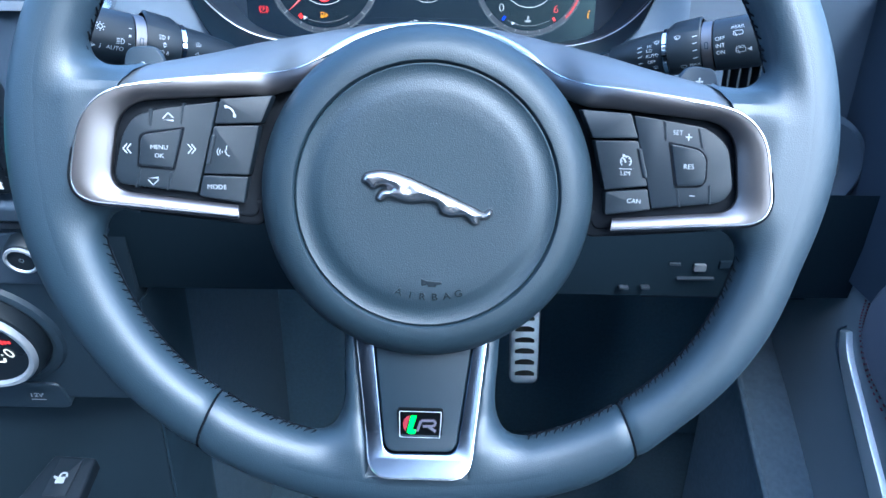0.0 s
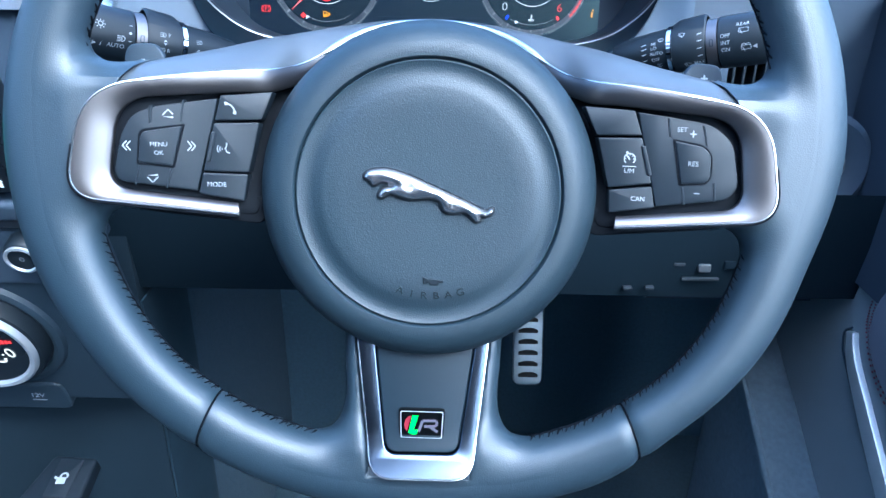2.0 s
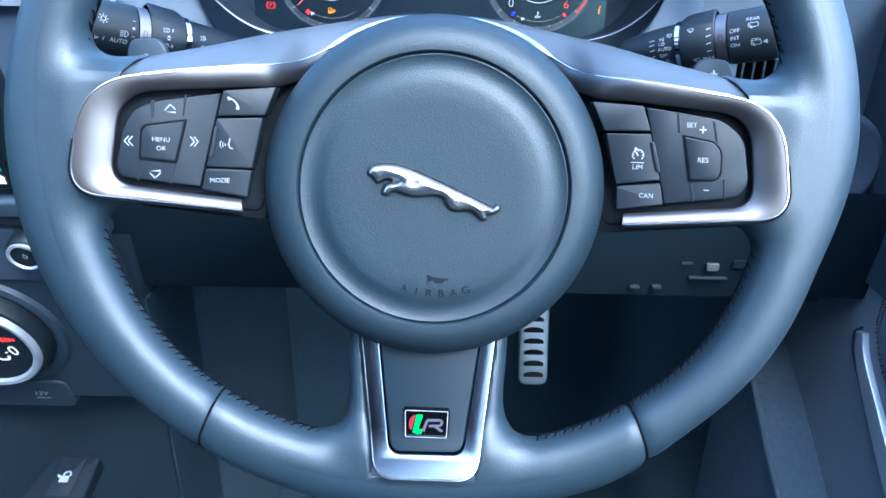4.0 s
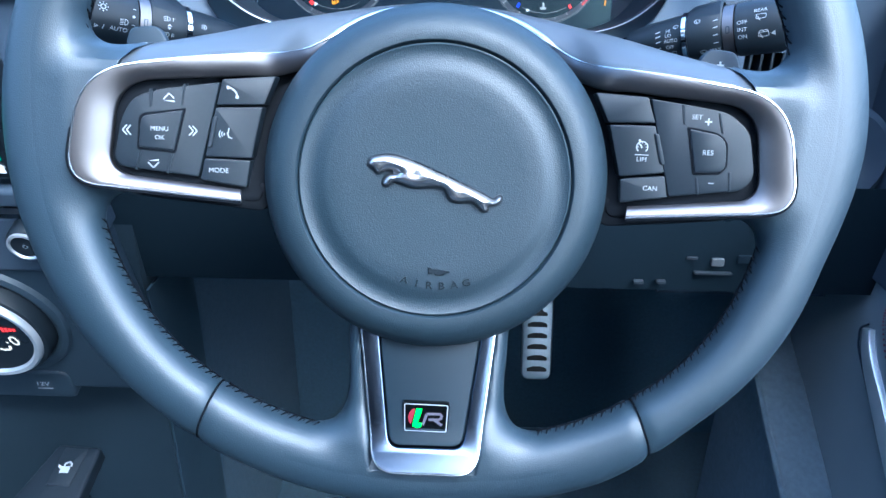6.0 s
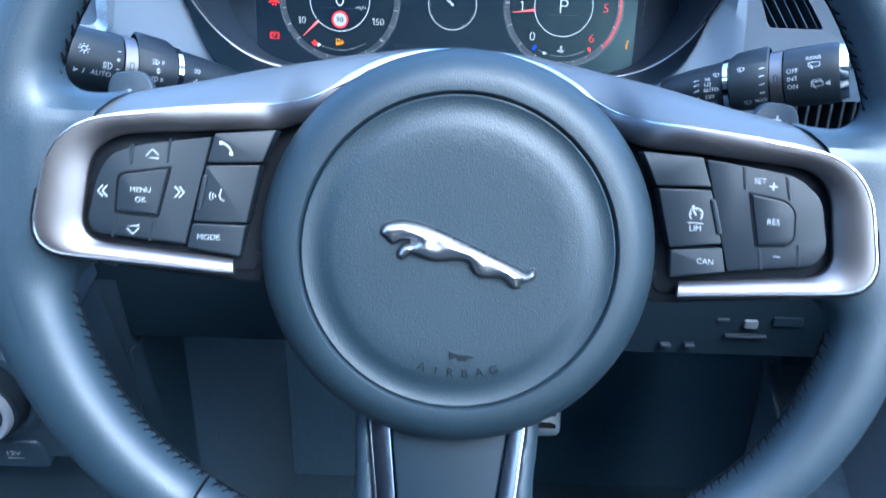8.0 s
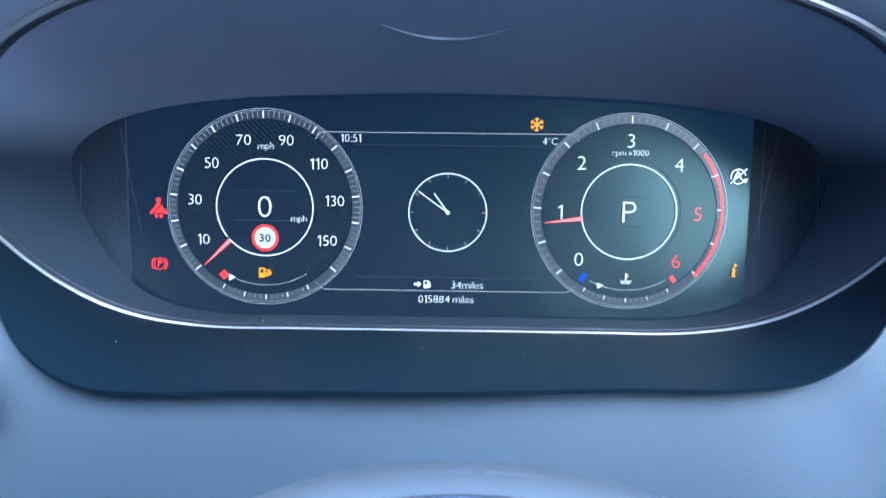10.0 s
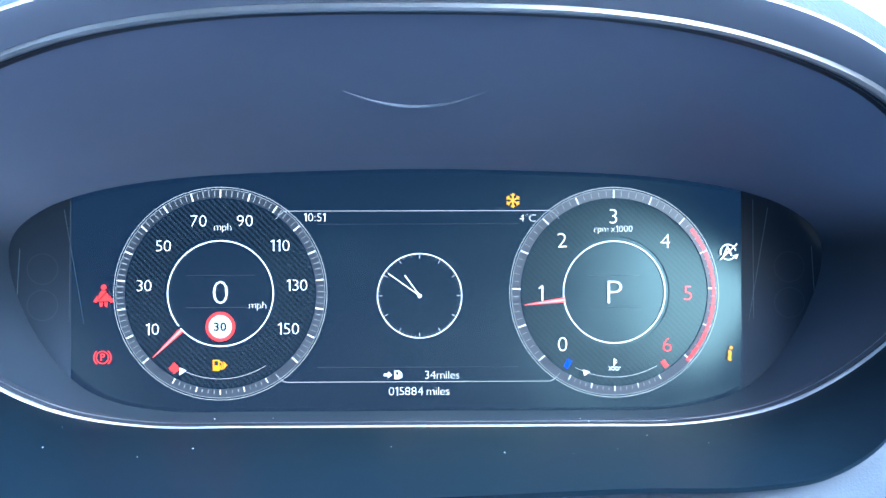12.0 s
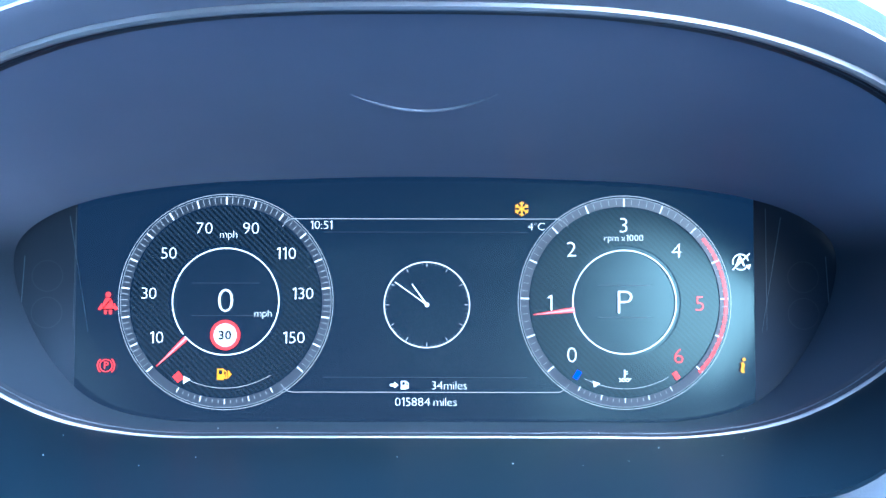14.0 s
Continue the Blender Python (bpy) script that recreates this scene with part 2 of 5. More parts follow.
bm = bmesh.new()
ngon(bm, [(-900, -900), (900, -900), (900, 900), (-900, 900)], -0.25)
setting("ground", bm, TARMAC, "pale grey car park asphalt under the car", "ground")
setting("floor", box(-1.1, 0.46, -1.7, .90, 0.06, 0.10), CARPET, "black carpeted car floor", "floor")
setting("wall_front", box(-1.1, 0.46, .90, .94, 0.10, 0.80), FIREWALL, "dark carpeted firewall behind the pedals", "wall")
# Unseen back, sides and door pillar are placed to shape light and glare.
setting("wall_back", box(-1.1, 0.46, -1.74, -1.7, 0.06, 1.32), DARK, "unseen dark rear wall, closed to keep light off the display", "wall")
# Roof opening is inferred from highlights; its extent sets the light.
roof = merge(box(-1.1, .46, -1.72, -.36, 1.30, 1.34), box(-1.1, .46, .05, .12, 1.30, 1.34), box(-1.1, -.55, -.36, .05, 1.30, 1.34), box(.38, .46, -.36, .05, 1.30, 1.34))
setting("ceiling", roof, LINER, "pale warm fabric roof lining around a roof window", "ceiling")
setting("wall_left", merge(box(-1.14, -1.1, -1.74, 1.04, 0.06, 0.97), box(-1.14, -1.1, -1.74, -.8, .971, 1.32)), DARK, "unseen passenger side wall, raised to hold back light", "wall")
setting("wall_right", merge(box(0.46, 0.50, -1.74, 1.04, 0.06, 0.70), box(.46, .50, .22, 1.04, .7001, .80)), DARK, "black driver side wall, its top lowered to let light in", "wall")
for name, x in (("pillar_left", -1.1), ("pillar_right", 0.46)):
    bm = tube([(x, 0.12, 1.31), (x, 0.5, 1.16), (x, 1.0, 0.86)], 0.045, 10)
    setting(name, bm, LINER, "pale windscreen pillar", "pillar")
setting("pillar_middle", box(0.44, 0.50, -1.12, -1.00, 0.70, 1.32), DARK, "unseen dark door pillar placed to shape the display's glare", "pillar")

# ---- the dash round the instruments ----
RING = [(0, .754), (.06, .754), (.10, .7545), (.131, .762), (.152, .779), (.165, .804), (.166, .825), (.150, .847), (.125, .868), (.09, .881), (.05, .8875), (0, .889)]
LIP = [(0, .490, .7575), (.06, .492, .7590), (.098, .492, .7594), (.124, .494, .7634), (.1435, .498, .777), (.159, .511, .802), (.1675, .510, .827), (.1525, .492, .849), (.127, .475, .872), (.092, .464, .887), (.05, .4595, .894), (0, .458, .896)]
LIP_LEFT = [(-.06, .492, .7560), (-.098, .492, .7547), (-.124, .494, .7566), (-.1435, .498, .769), (-.159, .510, .791), (-.1672, .515, .816)]
OUTER = [(0, .497, .753), (.06, .498, .755), (.098, .498, .7555), (.1235, .500, .7595), (.143, .504, .774), (.1585, .516, .800), (.169, .519, .827), (.157, .511, .855), (.131, .500, .883), (.096, .497, .902), (.05, .495, .910), (0, .495, .912)]
OUTER_LEFT = [(-.06, .498, .752), (-.098, .498, .7508), (-.1235, .500, .7527), (-.143, .504, .766), (-.1585, .515, .789), (-.168, .520, .816)]
PANEL = [(0, .47, .66), (.06, .47, .66), (.12, .47, .66), (.17, .47, .67), (.178, .475, .71), (.178, .487, .76), (.182, .515, .822), (.18, .56, .865), (.15, .59, .888), (.10, .60, .900), (.05, .60, .906), (0, .60, .908)]


def whole(half, left=()):
    """Both halves of a closed line that is given from its lowest point up the right side; left: where the other side differs, from below."""
    mirrored = list(left) + [(-p[0], *p[1:]) for p in half[1 + len(left):-1]]
    return spline(list(half) + mirrored[::-1], 8, closed=True)


ring = [(x, .556 - .63 * (z - .754), z) for x, z in whole(RING)]
lip, outer = whole(LIP, LIP_LEFT), whole(OUTER, OUTER_LEFT)
panel = [np.array((p[0] * (1.16 if p[0] < 0 else .985), p[1], p[2])) for p in whole(PANEL)]


def blend(a, b, t, lift=0.0, out=0.0):
    res = []
    for p, q in zip(a, b):
        m = Vector(p) * (1 - t) + Vector(q) * t
        d = Vector((m.x, 0, m.z - .82)).normalized()
        res.append(m + d * out * min(1.0, max(.1, (m.z - .80) / .03)) + Vector((0, -lift, 0)))
    return res


inner_ring = [(x * .985, y + .004, .82 + (z - .82) * .985) for x, y, z in ring]
SCREEN = [(0, .7545), (.06, .7545), (.10, .755), (.128, .762), (.146, .779), (.158, .802), (.160, .821), (.148, .833), (.125, .841), (.09, .846), (.05, .848), (0, .849)]
screen_edge = [(x, .58 + (z - .80) * .14 - .003, z) for x, z in whole(SCREEN)]
hood = thing("instrument_hood", "black moulded hood shading the digital instrument display", "dashboard", Matrix.Translation((0, .5, .8)))
hood_inv = Matrix.Translation((0, -.5, -.8))


def at_hood(bm):
    bm.transform(hood_inv)
    return bm


# Blend from lighter ceiling to dark sides paints the hood's shade.
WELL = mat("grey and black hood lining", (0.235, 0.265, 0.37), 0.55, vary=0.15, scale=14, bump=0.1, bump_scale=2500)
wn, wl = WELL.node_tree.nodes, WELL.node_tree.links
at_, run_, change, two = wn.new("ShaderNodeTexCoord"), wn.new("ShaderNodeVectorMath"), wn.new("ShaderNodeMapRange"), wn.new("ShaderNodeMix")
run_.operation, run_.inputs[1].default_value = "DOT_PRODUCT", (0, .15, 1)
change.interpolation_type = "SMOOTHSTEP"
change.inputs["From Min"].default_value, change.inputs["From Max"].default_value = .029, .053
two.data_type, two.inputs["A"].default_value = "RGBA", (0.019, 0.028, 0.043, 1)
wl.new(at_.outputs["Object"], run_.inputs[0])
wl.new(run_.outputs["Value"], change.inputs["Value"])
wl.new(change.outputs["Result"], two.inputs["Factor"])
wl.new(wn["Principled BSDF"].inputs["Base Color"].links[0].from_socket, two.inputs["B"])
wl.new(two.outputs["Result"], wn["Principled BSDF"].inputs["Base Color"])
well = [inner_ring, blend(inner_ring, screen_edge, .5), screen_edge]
part("hood_ceiling", at_hood(loft([r[54:123] for r in well], closed=False)), WELL, hood, "underside of the hood, lighter tone painted in")
part("hood_well", at_hood(loft([r[122:] + r[:55] for r in well], closed=False)), WELL, hood, "inner well of the hood, shade painted in")
# Pale crescent tube stands in for a reflection on the hood's underside.
arc = [k / 12 for k in range(-12, 13)]
part("crescent_ridge", at_hood(tube([Vector((.0013 + .0216 * k, .5252 - .0115 * k * k, .8694 + .0039 * k * k)) for k in arc], [.0001 + .00045 * (1 - k * k) for k in arc], 8)), mat("pale moulded ridge", (0.30, 0.33, 0.41), 0.45, vary=0.05), hood, "thin pale crescent painted as a reflection under the hood")
SOFT_TOP = mat("dark soft dash pad", (0.012, 0.018, 0.027), 0.6, vary=0.2, scale=20, bump=0.3, bump_scale=900, grain="leather", spec=0.35)
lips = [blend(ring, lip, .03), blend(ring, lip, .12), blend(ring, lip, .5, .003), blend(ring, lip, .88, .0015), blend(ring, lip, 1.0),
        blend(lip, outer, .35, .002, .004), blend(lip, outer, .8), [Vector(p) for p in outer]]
# Sky light is put into the brow's grey, shade into the cap's darkness.
part("hood_cap", at_hood(loft([r[56:121] for r in lips[4:]], closed=False)), SOFT_TOP, hood, "outer skin of the hood, darkened in its colour")
part("hood_brow", at_hood(loft([r[56:121] for r in lips[:5]], closed=False)), mat("soft grey hood top", (0.25, 0.275, 0.355), 0.42, vary=0.12, scale=14, bump=0.08, bump_scale=2000, spec=0.8), hood, "brow of the hood with sky light in its colour")
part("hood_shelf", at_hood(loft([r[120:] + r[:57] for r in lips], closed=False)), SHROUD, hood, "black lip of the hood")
# Bezel line is thickened at the top and sides to draw its highlight.
bead = [Vector(p) for p in ring]
part("bezel_line", at_hood(tube([p + Vector((0, -.0006, 0)) for p in bead], [.00042 + .00045 * min(1.0, max(0.0, (abs(p.x) - .10) / .04)) + .0008 * min(1.0, max(0.0, (p.z - .80) / .07)) for p in bead], 8, True)), mat("satin bezel metal", (0.44, 0.45, 0.47), 0.35, metal=0.75, vary=0.05), hood, "thin bright bezel line")
part("bezel", at_hood(loft([blend(ring, inner_ring, 0.0), blend(ring, inner_ring, .5, .002), inner_ring])), mat("satin black bezel", (0.022, 0.027, 0.038), 0.35, vary=0.1), hood, "gloss black inner bezel")
face = [outer, blend(outer, panel, .06, .0, .0), blend(outer, panel, .5, .004), panel]
part("bezel_inner_line", at_hood(tube([q + Vector((0, -.0012, 0)) for q in blend(ring, inner_ring, .75)], .00022, 6, True)), mat("dull bezel edge", (0.20, 0.215, 0.24), 0.35, metal=1.0, vary=0.05), hood, "second faint line inside the bezel")
rnd = random.Random(5)
specks = []
for k in range(16):
    x, y = rnd.uniform(-.125, .125), rnd.uniform(.515, .553)
    at = Vector((x, y, .7585 + (.05 * max(0.0, abs(x) - .1)) + .0006 * rnd.random()))
    sp_ = bmesh.new()
    bmesh.ops.create_icosphere(sp_, subdivisions=1, radius=rnd.uniform(.00010, .00026))
    sp_.transform(Matrix.Translation(at))
    specks.append(sp_)
tagged(part("dust_specks", at_hood(merge(*specks)), mat("pale dust", (0.5, 0.5, 0.48), 0.9, vary=0.1), hood, "pale specks of dust on the hood"), kind="stuff")
setting("trim", loft([r[125:] + r[:52] for r in face], closed=False), DASH, "grey grained dash panel around the instruments", "dashboard")
setting("trim_crown", loft([r[51:126] for r in face], closed=False), SOFT_TOP, "dark soft dash pad rising over the instruments", "dashboard")
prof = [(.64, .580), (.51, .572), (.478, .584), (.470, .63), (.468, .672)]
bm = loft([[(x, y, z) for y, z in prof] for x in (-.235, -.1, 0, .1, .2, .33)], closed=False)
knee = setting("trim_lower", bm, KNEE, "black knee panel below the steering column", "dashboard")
prof = [(.612, .836), (.65, .853), (.75, .862), (.90, .858), (1.02, .836)]
bm = loft([[(x, y, z - .02 * (abs(x + .3) / .7) ** 2) for y, z in prof] for x in np.linspace(-1.1, .46, 24)], closed=False)
setting("trim_top", bm, SOFT_TOP, "dark soft dash top under the windscreen", "dashboard")
bm = box(-1.1, -.205, .50, .60, .66, .833)
setting("trim_left", bm, DASH, "dark dash panel on the passenger side", "dashboard")
bm = box(.186, .46, .535, .62, .55, .826)
setting("trim_right", bm, DASH, "dark dash panel beside the door", "dashboard")

# Pad split in two tones: sky light in the roll, shade in the cove.
ROLL_LIT = mat("soft grey pad top", (0.085, 0.100, 0.130), 0.5, vary=0.12, scale=14, bump=0.1, bump_scale=1500, grain="leather", spec=0.5)
COVE_SHADE = mat("dark cove of the dash pad", (0.006, 0.009, 0.014), 0.7, vary=0.15, scale=14, spec=0.12)
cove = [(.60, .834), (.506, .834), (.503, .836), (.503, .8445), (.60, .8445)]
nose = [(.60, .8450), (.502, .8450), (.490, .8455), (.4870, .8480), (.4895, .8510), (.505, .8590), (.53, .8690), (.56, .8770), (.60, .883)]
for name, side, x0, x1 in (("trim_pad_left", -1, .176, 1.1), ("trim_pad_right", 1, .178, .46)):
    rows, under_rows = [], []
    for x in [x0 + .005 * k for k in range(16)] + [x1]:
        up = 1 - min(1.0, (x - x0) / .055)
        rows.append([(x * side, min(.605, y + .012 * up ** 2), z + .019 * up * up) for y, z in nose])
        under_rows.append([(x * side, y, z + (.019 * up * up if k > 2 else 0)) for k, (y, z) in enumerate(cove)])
    setting(name, loft(under_rows, cap=True), COVE_SHADE, "cove under the dash top pad, shade in its colour", "dashboard")
    setting(name.replace("pad", "roll"), loft(rows, cap=True), ROLL_LIT, "pad along the dash top edge, lightened for sky, rising to the hood", "dashboard")

# ---- the digital instrument display ----
cz = Vector((0, -1, .14)).normalized()
cy = Vector((0, .14, 1)).normalized()
CL = Matrix(((1, 0, 0, 0), (0, cy.y, cz.y, .58), (0, cy.z, cz.z, .80), (0, 0, 0, 1)))
cluster = thing("instrument_display", "lit digital instrument display with two round dials", "instrument display", CL)
flat = [(p[0], (p[2] - .80) / cy.z) for p in screen_edge]
flat = [(x * 1.05, y * 1.05 + .0004) for x, y in flat]
SCREEN_GLASS = mat("display glass", (0.006, 0.0065, 0.008), 0.22, vary=0.1, spec=0.36)
gb = SCREEN_GLASS.node_tree.nodes["Principled BSDF"]
gb.inputs["Specular Tint"].default_value = (0.72, 1.0, 0.88, 1)
gb.inputs["Emission Color"].default_value, gb.inputs["Emission Strength"].default_value = (0.20, 0.42, 0.84, 1), 0.0040


def lean(m, up):
    """Tilts the gloss normal further up so the glare fits the camera's view."""
    n, l = m.node_tree.nodes, m.node_tree.links
    geo, add, nor = n.new("ShaderNodeNewGeometry"), n.new("ShaderNodeVectorMath"), n.new("ShaderNodeVectorMath")
    add.operation, nor.operation = "ADD", "NORMALIZE"
    add.inputs[1].default_value = (0, 0, up)
    l.new(geo.outputs["Normal"], add.inputs[0])
    l.new(add.outputs[0], nor.inputs[0])
    l.new(nor.outputs[0], n["Principled BSDF"].inputs["Normal"])


lean(SCREEN_GLASS, .085)
part("display_glass", slab(flat, -.006, -.0006, .0002, 1), SCREEN_GLASS, cluster, "black glossy display glass")

MASK = mat("matt black display mask", (0.018, 0.026, 0.040), 0.5, vary=0.1, spec=0.25)
for sgn, cut in ((1, .1300), (-1, .1380)):
    side_ = sorted([p for p in flat if p[0] > cut], key=lambda p: p[1])
    line_ = [(sgn * p[0], p[1]) for p in side_] + [(sgn * cut, side_[-1][1]), (sgn * cut, side_[0][1])]
    part("display_mask", slab(line_, -.0008, -.0002, .0001, 1), MASK, cluster, "matt black border beside the lit display")


# Thin grey bars paint reflections and edge highlights onto the display mask.
GLINT_LINE = mat("pale moulded mask edge", (0.10, 0.125, 0.15), 0.4, vary=0.1)
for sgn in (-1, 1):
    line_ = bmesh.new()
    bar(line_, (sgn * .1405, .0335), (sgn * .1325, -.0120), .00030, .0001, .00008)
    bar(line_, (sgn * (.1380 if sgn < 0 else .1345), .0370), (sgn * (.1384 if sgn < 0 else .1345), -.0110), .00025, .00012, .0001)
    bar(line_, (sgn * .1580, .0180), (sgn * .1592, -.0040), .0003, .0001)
    bake(line_, "mask_edge", GLINT_LINE, cluster, "thin pale lines painted as reflections on the mask", smooth=False)
    # Two faint flat rings on each side of the mask.
    for y in (.0099, -.0045):
        line_ = bmesh.new()
        ring_flat(line_, sgn * .1490, y, .0059, .0062, seg=40, w=.0001)
        bake(line_, "mask_ring", mat("faint moulded ring", (0.017, 0.024, 0.036), 0.5, vary=0.1), cluster, "faint round ring on the mask", smooth=False)


def lit(name, bm, material, label="", parent=cluster):
    return bake(bm, name, material, parent, label, smooth=False)


def one_glyph(h):
    """The figure 1 with its flag, as the display draws it; h is its height."""
    b = bmesh.new()
    bar(b, (.02 * h, -.5 * h), (.02 * h, .5 * h), .105 * h)
    bar(b, (-.20 * h, .31 * h), (.03 * h, .465 * h), .095 * h, .00002)
    return b


def text(s, x, y, h, material=WHITE_GLOW, name="numeral", bold=-0.026, w=.0004, parent=cluster):
    """Thin letters set one after another on the display, centred on (x, y) in millimetres."""
    h = h / 1000
    done, at = [], 0.0
    for ch in s:
        if ch == " ":
            at += .28 * h
            continue
        b = one_glyph(h) if ch == "1" else letters(ch, h, 0, 0, 0, bold)
        b.transform(Matrix.Diagonal((1.07, 1, 1, 1)))
        xs = [v.co.x for v in b.verts]
        if ch != "1":
            ref = letters("H" + ch, h, 0, 0, 0, bold)
            cap = [v.co.y for v in ref.verts if v.co.x < min(q.co.x for q in ref.verts) + .3 * h]
            own = [v.co.y for v in b.verts]
            low_ = [v.co.y for v in ref.verts if v.co.x > max(q.co.x for q in ref.verts) - (max(xs) - min(xs)) * .91]
            b.transform(Matrix.Translation((0, (min(low_) + max(low_)) / 2 - (min(cap) + max(cap)) / 2 - (min(own) + max(own)) / 2, 0)))
            ref.free()
        b.transform(Matrix.Translation((at - min(xs), 0, 0)))
        at += max(xs) - min(xs) + (.19 if ch in "1:i" else .15) * h
        done.append(b)
    b = merge(*done)
    b.transform(Matrix.Translation((x / 1000 - (at - .15 * h) / 2, y / 1000, w)))
    return lit(name, b, material, parent=parent)


def dial(name, cx, r, label):
    ob = lit(name, (lambda b: (ring_flat(b, cx / 1000, 0, (r - 4.4) / 1000, (r - .8) / 1000, w=.0001), b)[1])(bmesh.new()), FAINT_GLOW, label)
    b = bmesh.new()
    ring_flat(b, cx / 1000, 0, (r - .22) / 1000, r / 1000, w=.0003)
    lit("outer_ring", b, DIM_GLOW, parent=ob)
    b = bmesh.new()
    ring_flat(b, cx / 1000, 0, (r - 1.02) / 1000, (r - .86) / 1000, w=.0003)
    lit("second_ring", b, DIM_GLOW, parent=ob)
    return ob


def ticks(cx, r0, r1, angles, width, material, name, parent):
    single = name == "major_tick"
    b = bmesh.new()
    for a in angles:
        c, s = math.cos(radians(a)), math.sin(radians(a))
        bar(b, ((cx + r0 * c) / 1000, r0 * s / 1000), ((cx + r1 * c) / 1000, r1 * s / 1000), width / 1000, .0004)
        if single:
            lit(name, b, material, parent=parent)
            b = bmesh.new()
    if single:
        b.free()
        return None
    return tagged(lit(name, b, material, parent=parent), kind="stuff")


HATCH = bpy.data.materials.new("fine dark hatching")
HATCH.use_nodes = True
hn, hl = HATCH.node_tree.nodes, HATCH.node_tree.links
wave = hn.new("ShaderNodeTexWave")
wave.bands_direction = "DIAGONAL"
wave.inputs["Scale"].default_value = 260
hco = hn.new("ShaderNodeTexCoord")
hl.new(hco.outputs["Object"], wave.inputs["Vector"])
hm = hn.new("ShaderNodeMix")
hm.data_type = "RGBA"
hm.inputs["A"].default_value, hm.inputs["B"].default_value = (0.002, 0.004, 0.007, 1), (0.016, 0.024, 0.036, 1)
hl.new(wave.outputs["Fac"], hm.inputs["Factor"])
hb = hn["Principled BSDF"]
hb.inputs["Base Color"].default_value = (0.004, 0.0045, 0.006, 1)
hb.inputs["Roughness"].default_value = 0.25
hb.inputs["Specular IOR Level"].default_value = 0.28
hb.inputs["Specular Tint"].default_value = (0.72, 1.0, 0.88, 1)
hl.new(hm.outputs["Result"], hb.inputs["Emission Color"])
hb.inputs["Emission Strength"].default_value = 0.15
lean(HATCH, .085)

# speed dial
sp = dial("speed_dial", -78.5, 42.4, "round speed dial with white numerals")
b = bmesh.new()
ring_flat(b, -.0785, 0, .0225, .0375, w=.0001)
lit("hatched_face", b, HATCH, parent=sp)
b = bmesh.new()
ring_flat(b, -.0785, 0, .0207, .0212, -139, 218, w=.0003)
lit("inner_ring", b, WHITE_GLOW, parent=sp)
ticks(-78.5, 38.2, 41.2, [222 - 264 * k / 16 for k in range(17)], .55, WHITE_GLOW, "major_tick", sp)
ticks(-78.5, 38.6, 41.0, [222 - 264 * k / 80 for k in range(81) if k % 5], .22, DIM_GLOW, "minor_tick", sp)
ticks(-78.5, 38.2, 40.2, [242, 256, 270, 284, 298], .45, WHITE_GLOW, "fuel_ticks", sp)
ticks(-78.5, 38.6, 39.8, [242 + 3.5 * k for k in range(17) if k % 4], .3, DIM_GLOW, "fuel_minor_ticks", sp)
for s, x, y in (("10", -105.4, -14.1), ("30", -108.7, 3.2), ("50", -101.1, 19), ("70", -87.2, 28.9), ("90", -68.8, 28.9), ("110", -54.8, 19), ("130", -48.1, 3.2), ("150", -51.5, -14.1)):
    text(s, x, y, 4.6, parent=sp)
text("mph", -77.6, 26.5, 2.9, name="unit", parent=sp)
text("0", -78.5, .4, 9.6, parent=sp)
text("mph", -63.7, -4.6, 2.9, name="unit", parent=sp)
b = bmesh.new()
bar(b, (-.1052, -.0254), (-.0940, -.0146), .0003, .0006, .0021)
lit("needle", b, RED_GLOW, parent=sp)
PALE_GLOW = glow("lit pale pink mark", (1.0, 0.55, 0.50), 0.10)
b = bmesh.new()
bar(b, (-.1045, -.0248), (-.0940, -.0146), .0001, .0008, .0009)
lit("needle_core", b, PALE_GLOW, "pale core of the needle", sp)
b = bmesh.new()
ngon(b, circle(-.0785, -.0132, .0046), .0004)
sign = lit("speed_limit_sign", b, glow("lit sign white", (0.95, 0.93, 0.9), 0.09), "round white speed limit sign ringed in red", sp)
b = bmesh.new()
ring_flat(b, -.0785, -.0132, .0046, .0059, w=.0004)
lit("sign_border", b, RED_GLOW, parent=sp)
text("30", -78.5, -13.2, 3.3, mat("sign numeral", (0.01, 0.01, 0.012), 0.9, spec=0.0), "sign_numeral", .03, w=.0007, parent=sp)
for y in (7.2, -5.6):
    b = bmesh.new()
    bar(b, (-.0920, y / 1000), (-.0650, y / 1000), .00018, .0003)
    lit("rule", b, FAINT_GLOW, parent=sp)
b = bmesh.new()
ring_flat(b, -.0785, 0, .0338, .0340, 242, 302, w=.0004)
lit("fuel_arc", b, DIM_GLOW, parent=sp)


def pump(b, x, y, s, w=.0005):
    """A fuel pump mark."""
    ngon(b, [(x - .9 * s, y - s), (x + .35 * s, y - s), (x + .35 * s, y), (x - .9 * s, y)], w)
    for q in ([(x - .9 * s, y), (x - .6 * s, y), (x - .6 * s, y + s), (x - .9 * s, y + s)], [(x + .05 * s, y), (x + .35 * s, y), (x + .35 * s, y + s), (x + .05 * s, y + s)],
              [(x - .6 * s, y + .75 * s), (x + .05 * s, y + .75 * s), (x + .05 * s, y + s), (x - .6 * s, y + s)]):
        ngon(b, q, w)
    stroke(b, [(x + .4 * s, y + .7 * s), (x + .8 * s, y + .4 * s), (x + .8 * s, y - .7 * s), (x + .5 * s, y - .7 * s), (x + .5 * s, y)], .22 * s, w)


b = bmesh.new()
pump(b, -.0795, -.0285, .0022)
ngon(b, [(-.0773, -.0268), (-.0757, -.0285), (-.0773, -.0302)], .0004)
